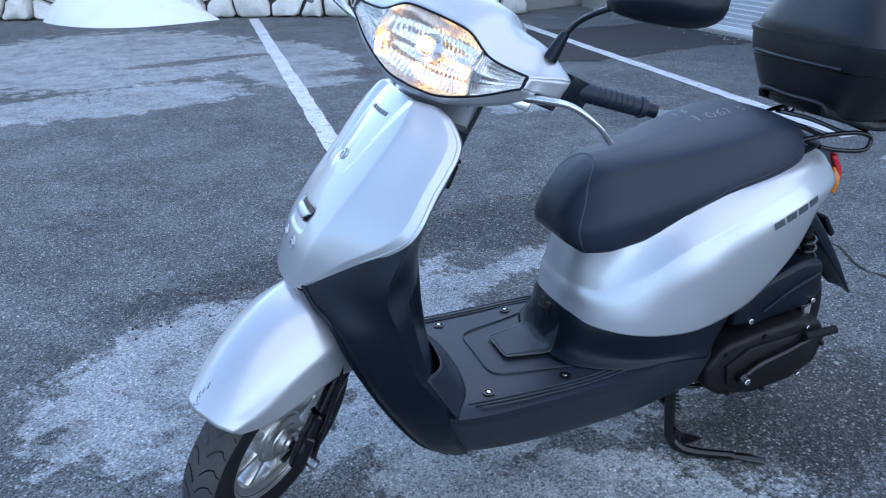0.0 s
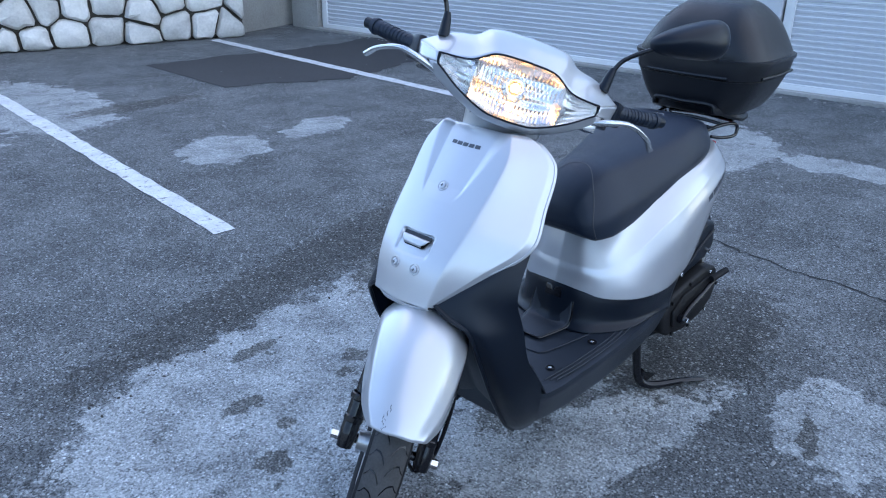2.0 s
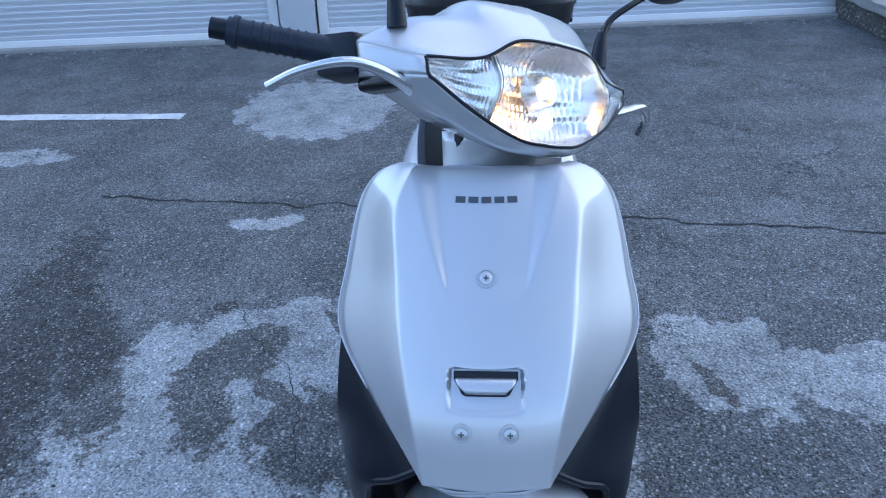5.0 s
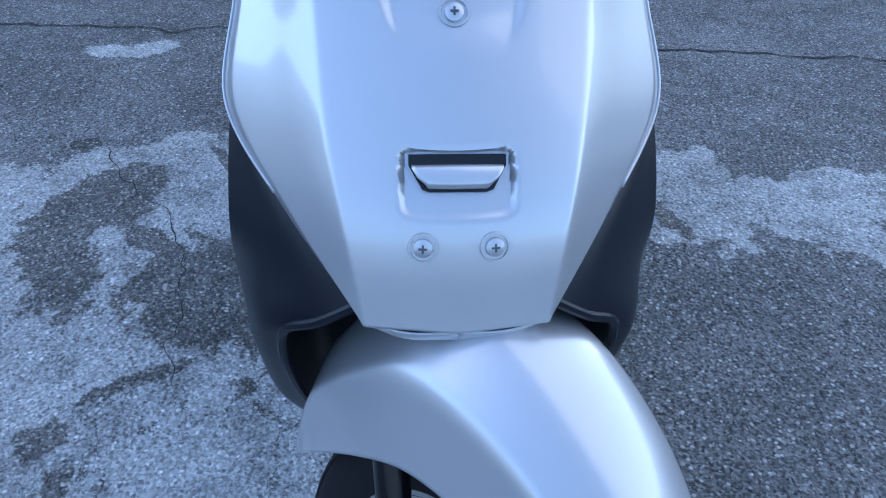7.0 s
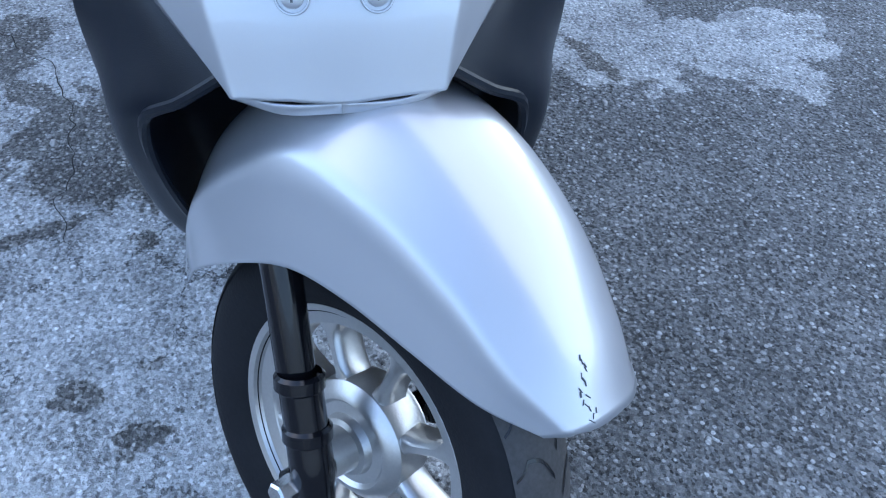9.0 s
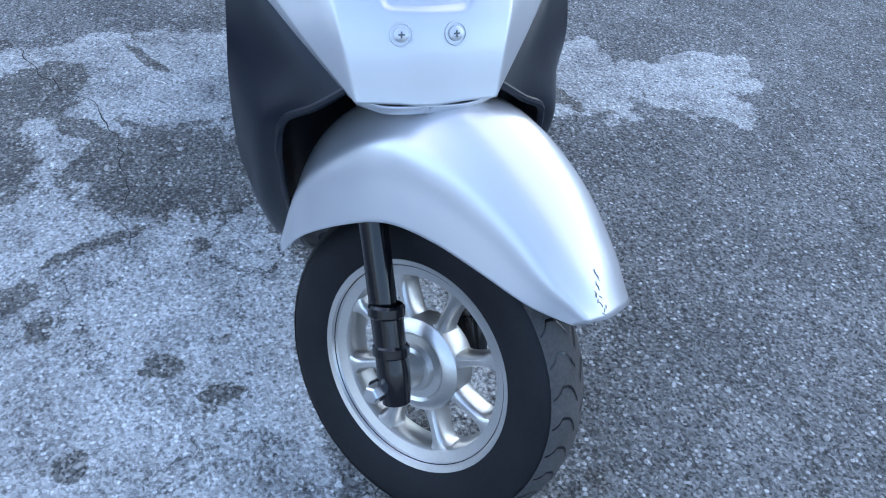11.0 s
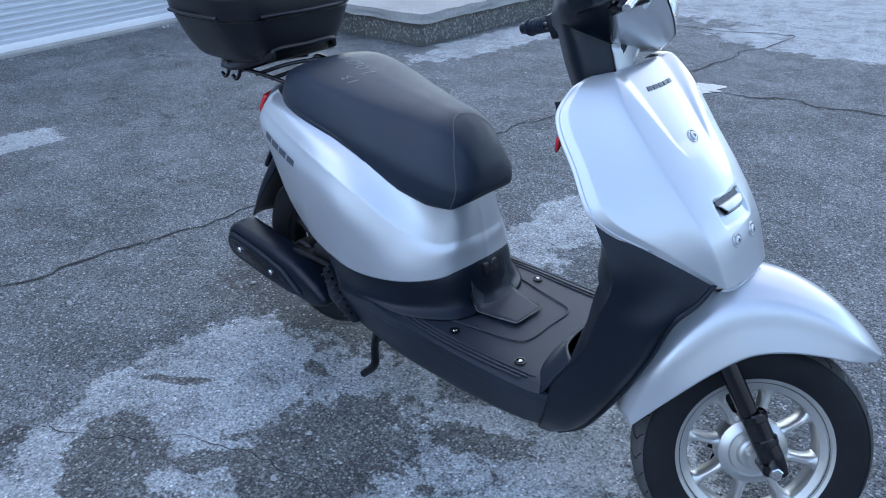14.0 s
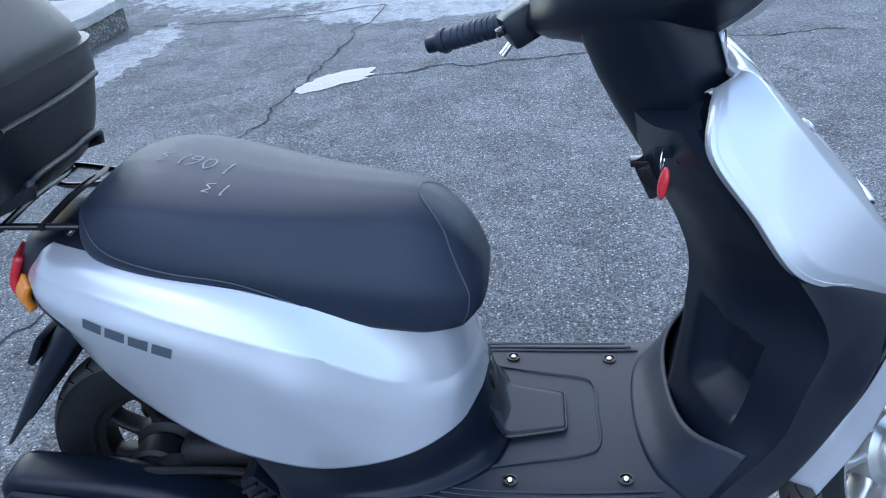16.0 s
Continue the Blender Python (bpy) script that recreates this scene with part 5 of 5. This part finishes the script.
# floor: lid, screws, ridges
p = sheet([[(0.083, 0, 0.299), (0.03, 0, 0.3015), (-0.008, 0, 0.306), (-0.020, 0, 0.330), (-0.031, 0, 0.375)],
           [(0.083, 0.040, 0.299), (0.03, 0.0525, 0.3015), (-0.006, 0.0605, 0.306), (-0.020, 0.061, 0.330), (-0.033, 0.055, 0.375)]], 8, 40, mirror=True)
lid = part("floor_lid", mesh_from(p), FLOORMAT, scooter, "glossy black battery lid in the floor", thick=0.004)
edge = [(0.085, 0, 0.2995), (0.085, 0.020, 0.2995), (0.085, 0.037, 0.2995), (0.082, 0.0425, 0.2995), (0.075, 0.045, 0.2997), (0.03, 0.055, 0.3008), (-0.004, 0.0625, 0.3035), (-0.012, 0.0635, 0.310), (-0.021, 0.063, 0.330), (-0.034, 0.057, 0.375)]
# black tubes and a block stand in for shade in the lid's gap and recess
for s in (1, -1):
    part("lid_gap_shade", tube([(x, s * y, z) for x, y, z in edge], 0.0022, 6, 50), BLACKMETAL, lid)
part("finger_recess_shade", block(0.016, 0.05, 0.03, 0.005, (-0.030, 0, 0.378), (0, -15, 0)), BLACKMETAL, lid)
for s in (1, -1):
    for x, y, z in ((0.0, 0.143, 0.2965), (0.165, 0.137, 0.2935)):
        fs = part("floor_screw", lathe([(0.0115, -0.001), (0.0115, 0.0006), (0.009, 0.0008), (0.0085, -0.002), (0, -0.002)], 20), BLACKMETAL, scooter, "steel screw in a recess", m=pose(x, s * y, z, 90))
        part("screw_head", disc(0.0045, 0.004, (x, s * y, z + 0.000), "Z", 12, 0.001), CHROME, fs)
    for k, y in enumerate((0.158, 0.168, 0.178)):
        part("floor_rib", tube([(0.215 - 0.01 * k, s * y, 0.2935), (0.10, s * (y + 0.004), 0.2925), (-0.03, s * (y + 0.004), 0.2955), (-0.13, s * (y - 0.004), 0.3005)], 0.0022, 6, 24, squash=0.7), FLOORMAT, scooter)
    part("floor_rib", tube([(0.135, 0, 0.2945), (0.135, s * 0.06, 0.2945), (0.12, s * 0.085, 0.2945), (0.03, s * 0.105, 0.2955), (-0.04, s * 0.120, 0.2975)], 0.0022, 6, 40, squash=0.6), FLOORMAT, scooter)

# ignition key with a red fob, bag hook under it
key = part("ignition_lock", disc(0.016, 0.02, (0.226, -0.088, 0.772), "X", 18, 0.003), BLACKMETAL, scooter, "black ignition lock")
part("key", block(0.03, 0.003, 0.014, 0.001, (0.207, -0.090, 0.774)), PLASTIC, key)
part("key_ring", tube([(0.202 + 0.004 * math.cos(a), -0.092 + 0.012 * math.cos(a), 0.766 + 0.013 * math.sin(a)) for a in np.linspace(0, 2 * math.pi, 13)], 0.0011, 6, 40, caps=False), CHROME, key)
bm = bmesh.new()
bmesh.ops.create_uvsphere(bm, u_segments=16, v_segments=10, radius=1)
bmesh.ops.transform(bm, matrix=pose(0.203, -0.098, 0.738, 0, 10, 20) @ Matrix.Diagonal((0.0055, 0.009, 0.021, 1)), verts=bm.verts)
part("key_fob", bm, REDPLASTIC, key, "glossy red key fob")
part("luggage_hook", joined(block(0.022, 0.03, 0.05, 0.005, (0.200, 0, 0.700), (0, -24, 0)), block(0.03, 0.02, 0.010, 0.003, (0.190, 0, 0.724))), BLACKMETAL, scooter, "black luggage hook")
for y, z in ((-0.0705, 0.715), (-0.069, 0.655)):
    part("sleeve_screw", disc(0.006, 0.006, (-0.045 if z > 0.7 else -0.06, y, z), "Y", 12, 0.001), BLACKMETAL, scooter, m=BAR)
# switch housings and cables by the grips
for s in (1, -1):
    hs = part("switch_housing", block(0.055, 0.06, 0.05, 0.010, (-0.035, s * 0.205, 0.822), (0, 0, -28 * s)), PLASTIC, scooter, "black switch housing", m=BAR)
    part("switch_button", block(0.014, 0.022, 0.012, 0.003, (-0.066, s * 0.215, 0.830), (0, 0, -28 * s)), BLACKMETAL, hs, "small rocker switch", m=BAR)
part("front_brake_cable", tube([(0.05, 0.055, 0.33), (0.045, 0.10, 0.18), (0.02, 0.105, 0.02), (-0.05, 0.085, -0.055), (-0.03, 0.06, -0.03)], 0.0045, 8), BLACKMETAL, scooter, "black front brake cable", m=ST)
drum = part("brake_drum", lathe([(0, 0.030), (0.045, 0.030), (0.052, 0.026), (0.052, 0.018)], 32), ALLOY, scooter, "cast brake plate", m=ST @ pose(0.012, 0, 0))
part("brake_arm", block(0.075, 0.008, 0.014, 0.003, (-0.02, 0.045, -0.02), (0, 40, 0)), ENGINE, drum, m=ST)

# scuff on the fender's tip
fender_tree = surface_of(fender)
scuffs = random.Random(8)
for k in range(16):
    u, v = scuffs.uniform(-0.005, 0.005), scuffs.uniform(-0.003, 0.003)
    q = ST @ Vector((0.30, -0.030 + u, 0.128 + 0.0030 * k))
    e = ST @ Vector((0.30, -0.029 + u + v, 0.124 + 0.0030 * k))
    d = -(ST.to_3x3() @ Vector((1, 0, 0.25)))
    me = ribbon(fender_tree, [tuple(q), tuple(e)], d, scuffs.uniform(0.0007, 0.0016), 0.0019, back=0.05)
    if me is not None:
        part("scuff", me, DECAL, fender, "small dark scuff", smooth=False)

# left side of the engine
case = part("transmission_case", plate([(-0.35, 0.225), (-0.40, 0.275), (-0.50, 0.290), (-0.60, 0.300), (-0.665, 0.285), (-0.690, 0.240), (-0.670, 0.175), (-0.60, 0.140), (-0.50, 0.128), (-0.40, 0.145), (-0.36, 0.175)], 0.07, 0.148, 0.012), ENGINE, scooter, "black cast transmission case")
part("case_cover", plate([(-0.40, 0.225), (-0.46, 0.262), (-0.60, 0.272), (-0.655, 0.245), (-0.645, 0.19), (-0.58, 0.158), (-0.46, 0.150), (-0.41, 0.175)], 0.146, 0.156, 0.006, 2), ENGINE, case)
for x, z in ((-0.40, 0.255), (-0.50, 0.280), (-0.62, 0.280), (-0.675, 0.225), (-0.62, 0.155), (-0.52, 0.138), (-0.42, 0.150)):
    part("case_bolt", disc(0.006, 0.008, (x, 0.150, z), "Y", 6, 0.001), CHROME if x == -0.62 else ENGINE, case)
kick = part("kick_starter", tube([(-0.440, 0.165, 0.196), (-0.48, 0.168, 0.222), (-0.55, 0.168, 0.240), (-0.63, 0.165, 0.262)], [0.009, 0.008, 0.007, 0.007], 10), BLACKMETAL, scooter, "black kick-start lever")
part("kick_boss", disc(0.014, 0.03, (-0.440, 0.160, 0.196), "Y", 14, 0.003), BLACKMETAL, kick)
part("kick_nut", disc(0.008, 0.014, (-0.440, 0.178, 0.196), "Y", 6, 0.001), CHROME, kick)
part("kick_pedal", tube([(-0.60, 0.165, 0.268), (-0.68, 0.172, 0.274)], 0.010, 12), RUBBER, kick, "ribbed rubber pedal")
box = part("air_box", plate([(-0.42, 0.305), (-0.43, 0.355), (-0.50, 0.405), (-0.60, 0.440), (-0.655, 0.430), (-0.668, 0.350), (-0.62, 0.318), (-0.50, 0.300)], 0.05, 0.128, 0.014), PLASTIC, scooter, "black air filter box")
part("air_box_rib", tube([(-0.50, 0.130, 0.335), (-0.56, 0.130, 0.37), (-0.645, 0.129, 0.405)], 0.004, 8), PLASTIC, box)
for x, z in ((-0.47, 0.315), (-0.64, 0.335)):
    part("air_box_screw", disc(0.007, 0.006, (x, 0.130, z), "Y", 12, 0.001), CHROME, box)
part("engine", joined(block(0.26, 0.16, 0.14, 0.03, (-0.40, -0.02, 0.245), seg=3), block(0.12, 0.13, 0.12, 0.02, (-0.30, 0, 0.27), seg=3), disc(0.05, 0.05, (-0.585, -0.055, 0.238), "Y", 28, 0.006), block(0.24, 0.03, 0.05, 0.008, (-0.48, -0.085, 0.262), (0, -6, 0))), ENGINE, scooter, "grimy black engine block")
part("axle_nut", disc(0.012, 0.02, (-0.585, -0.088, 0.238), "Y", 6, 0.002), CHROME, scooter)
shock = part("rear_shock", tube([(-0.655, 0.088, 0.27), (-0.625, 0.088, 0.50)], 0.012, 12), BLACKMETAL, scooter, "black rear shock absorber")
turns = [(-0.650 + 0.025 * t + 0.021 * math.cos(2 * math.pi * 9 * t), 0.088 + 0.021 * math.sin(2 * math.pi * 9 * t), 0.305 + 0.18 * t) for t in np.linspace(0, 1, 110)]
part("spring", tube(turns, 0.0038, 6, 220), BLACKMETAL, shock)
part("shock_mount", block(0.02, 0.02, 0.05, 0.005, (-0.657, 0.098, 0.285)), ALLOY, shock)
part("bracket", tube([(-0.36, -0.11, 0.27), (-0.46, -0.115, 0.285), (-0.62, -0.11, 0.275)], 0.007, 8), ENGINE, scooter)
for z in (0.16, 0.19):
    part("cable", tube([(-0.28, 0.06, z), (-0.38, 0.09, z - 0.02), (-0.48, 0.09, z - 0.01)], 0.005, 8), BLACKMETAL, scooter)

# right side: muffler with its guard, engine vents
muf = part("muffler", plate([(-0.405, 0.196), (-0.43, 0.232), (-0.52, 0.272), (-0.62, 0.293), (-0.775, 0.312), (-0.806, 0.292), (-0.812, 0.240), (-0.785, 0.205), (-0.64, 0.183), (-0.46, 0.172)], -0.085, -0.162, 0.020, 4), PLASTIC, scooter, "black muffler with a plastic heat guard")
part("heat_guard", plate([(-0.49, 0.200), (-0.56, 0.252), (-0.65, 0.272), (-0.775, 0.290), (-0.793, 0.274), (-0.795, 0.244), (-0.775, 0.222), (-0.64, 0.200), (-0.53, 0.190)], -0.155, -0.172, 0.009, 3), PLASTIC, muf, "matt black heat guard")
part("guard_inset", plate([(-0.545, 0.216), (-0.585, 0.243), (-0.66, 0.259), (-0.765, 0.274), (-0.778, 0.262), (-0.779, 0.247), (-0.765, 0.234), (-0.64, 0.213)], -0.168, -0.1735, 0.003, 2), BLACKMETAL, muf)
for x, z in ((-0.730, 0.254), (-0.600, 0.232)):
    part("guard_screw", disc(0.0075, 0.008, (x, -0.1755, z), "Y", 14, 0.002), CHROME, muf, "bright guard screw")
part("exhaust_pipe", tube([(-0.40, -0.12, 0.195), (-0.35, -0.11, 0.185), (-0.28, -0.06, 0.19)], 0.013, 12), RUST, muf, "rusty exhaust pipe")
vent = part("engine_vent", plate([(-0.305, 0.195), (-0.385, 0.235), (-0.400, 0.310), (-0.375, 0.325), (-0.33, 0.27), (-0.285, 0.205)], -0.10, -0.165, 0.006, 2), PLASTIC, scooter, "black vent grille of the engine shroud")
for k in range(7):
    t = k / 6
    part("vent_slat", block(0.030, 0.008, 0.006, 0.0015, (-0.382 + 0.07 * t, -0.168, 0.305 - 0.085 * t), (0, -35, 0)), BLACKMETAL, vent)

# centre stand
stand = part("centre_stand", tube([(-0.285, -0.105, 0.165), (-0.300, -0.105, 0.10), (-0.302, -0.108, 0.05), (-0.335, -0.118, 0.012)], [0.010, 0.010, 0.011, 0.010], 12), BLACKMETAL, scooter, "black steel centre stand")
part("stand_leg", tube([(-0.300, 0.105, 0.165), (-0.300, 0.115, 0.09), (-0.305, 0.128, 0.035), (-0.335, 0.15, 0.014), (-0.42, 0.205, 0.016)], [0.012, 0.012, 0.012, 0.011, 0.009], 12), BLACKMETAL, stand)
part("foot_pedal", tube([(-0.415, 0.203, 0.017), (-0.44, 0.218, 0.016), (-0.478, 0.240, 0.010)], [0.009, 0.012, 0.010], 12, squash=0.7), BLACKMETAL, stand, "flattened foot pedal")
part("gusset", plate([(-0.305, 0.075), (-0.325, 0.055), (-0.345, 0.045), (-0.39, 0.02), (-0.335, 0.018), (-0.305, 0.035)], 0.128, 0.134, 0), BLACKMETAL, stand)
part("cross_tube", tube([(-0.30, -0.105, 0.12), (-0.30, 0.115, 0.12)], 0.010, 10), BLACKMETAL, stand)
turns = [(-0.315 - 0.02 * t + 0.006 * math.cos(40 * t), 0.10 + 0.006 * math.sin(40 * t), 0.165 - 0.08 * t) for t in np.linspace(0, 1, 60)]
part("stand_spring", tube(turns, 0.0016, 6, 120), ENGINE, stand)

# rear carrier
LOOP = [(-0.555, 0.085, 0.706), (-0.61, 0.095, 0.714), (-0.68, 0.110, 0.716), (-0.715, 0.116, 0.704), (-0.705, 0.118, 0.680), (-0.64, 0.108, 0.682), (-0.60, 0.095, 0.690)]
rack = part("rear_carrier", tube(LOOP, 0.005, 10, 70), BLACKMETAL, scooter, "black tubular rear carrier")
part("carrier_tube", tube([(-0.555, -0.085, 0.706), (-0.61, -0.095, 0.714), (-0.66, -0.102, 0.720), (-0.71, -0.105, 0.722)], 0.005, 10, 40), BLACKMETAL, rack)
for x in (-0.60, -0.66, -0.72):
    part("carrier_tube", tube([(x, -0.10, 0.714), (x, 0, 0.720), (x, 0.10, 0.714)], 0.005, 8), BLACKMETAL, rack)
for s in (1, -1):
    part("carrier_stay", tube([(-0.555, s * 0.085, 0.706), (-0.57, s * 0.08, 0.694), (-0.60, s * 0.075, 0.682)], 0.005, 8), BLACKMETAL, rack)
for x in (-0.70, -0.745):
    part("cargo_hook", tube([(x, -0.115, 0.732), (x - 0.006, -0.118, 0.708), (x - 0.018, -0.120, 0.698), (x - 0.030, -0.120, 0.706)], 0.0045, 8), BLACKMETAL, rack)
part("plate_bracket", block(0.012, 0.10, 0.06, 0.004, (-0.735, 0, 0.47), (0, 35, 0)), PLASTIC, scooter)

# ---------------------------------------------------------------- top box
top_box = empty("top_box", pose(-0.755, -0.01, 0.728))
tagged(top_box, "black plastic motorcycle top box on the rear carrier", "top box")


def box_rings(stations, n=72, e=0.5):
    out = []
    for z, xf, xr, w in stations:
        cx, hx = 0.5 * (xf + xr), 0.5 * (xf - xr)
        out.append([(cx + hx * math.copysign(abs(math.cos(a)) ** e, math.cos(a)), w * math.copysign(abs(math.sin(a)) ** e, math.sin(a)), z) for a in np.linspace(0, 2 * math.pi, n, endpoint=False)])
    return mesh_from(np.array(out).transpose(1, 0, 2), close_u=True, cap=True)


def curve(stations, n):
    return np.column_stack([resample([s[:3] for s in stations], n), resample([(s[3], 0, 0) for s in stations], n)[:, 0]])


part("box_shell", box_rings(curve([(0.012, 0.118, -0.12, 0.118), (0.020, 0.140, -0.135, 0.138), (0.055, 0.158, -0.152, 0.164), (0.118, 0.168, -0.160, 0.186)], 16)), BOXPLASTIC, top_box, "black lower shell")
lid = part("lid", box_rings(curve([(0.123, 0.170, -0.163, 0.190), (0.150, 0.171, -0.165, 0.196), (0.172, 0.170, -0.166, 0.199)], 8)), BOXPLASTIC, top_box, "black lid with a raised rim")
part("lid_dome", box_rings(curve([(0.168, 0.164, -0.163, 0.194), (0.20, 0.160, -0.162, 0.190), (0.26, 0.128, -0.140, 0.165), (0.305, 0.075, -0.09, 0.115), (0.318, 0.02, -0.05, 0.05)], 30), ), BOXPLASTIC, lid, "domed top")
part("rim_band", box_rings([(0.166, 0.173, -0.168, 0.202), (0.1745, 0.173, -0.168, 0.202)]), BOXPLASTIC, lid)
part("gap", box_rings([(0.1165, 0.165, -0.157, 0.183), (0.125, 0.165, -0.157, 0.183)]), BLACKMETAL, top_box, "dark gap under the lid")
for s in (1, -1):
    part("side_rail", tube([(0.10, s * 0.186, 0.128), (0.0, s * 0.194, 0.128), (-0.10, s * 0.188, 0.128)], 0.0045, 8), BOXPLASTIC, lid)
    part("red_reflector", block(0.012, 0.075, 0.035, 0.004, (-0.168, s * 0.09, 0.20), (0, -14, s * 8)), REDPLASTIC, lid, "red reflector")
part("front_rail", tube([(0.168, -0.12, 0.128), (0.176, 0, 0.128), (0.168, 0.12, 0.128)], 0.0045, 8), BOXPLASTIC, lid)
part("latch", block(0.02, 0.06, 0.05, 0.005, (-0.168, 0, 0.13)), BOXPLASTIC, lid)
p = sheet([[(0.165, 0, 0.050), (0.10, 0, 0.026), (0.03, 0, 0.004), (-0.03, 0, 0.002)], [(0.165, 0.085, 0.050), (0.10, 0.108, 0.026), (0.03, 0.114, 0.004), (-0.03, 0.105, 0.002)], [(0.160, 0.09, 0.028), (0.095, 0.113, 0.006), (0.03, 0.119, -0.010), (-0.03, 0.11, -0.012)]], 12, 20, mirror=True)
part("base_plate", mesh_from(p), BOXPLASTIC, top_box, "black mounting plate", thick=0.010)

rubble()
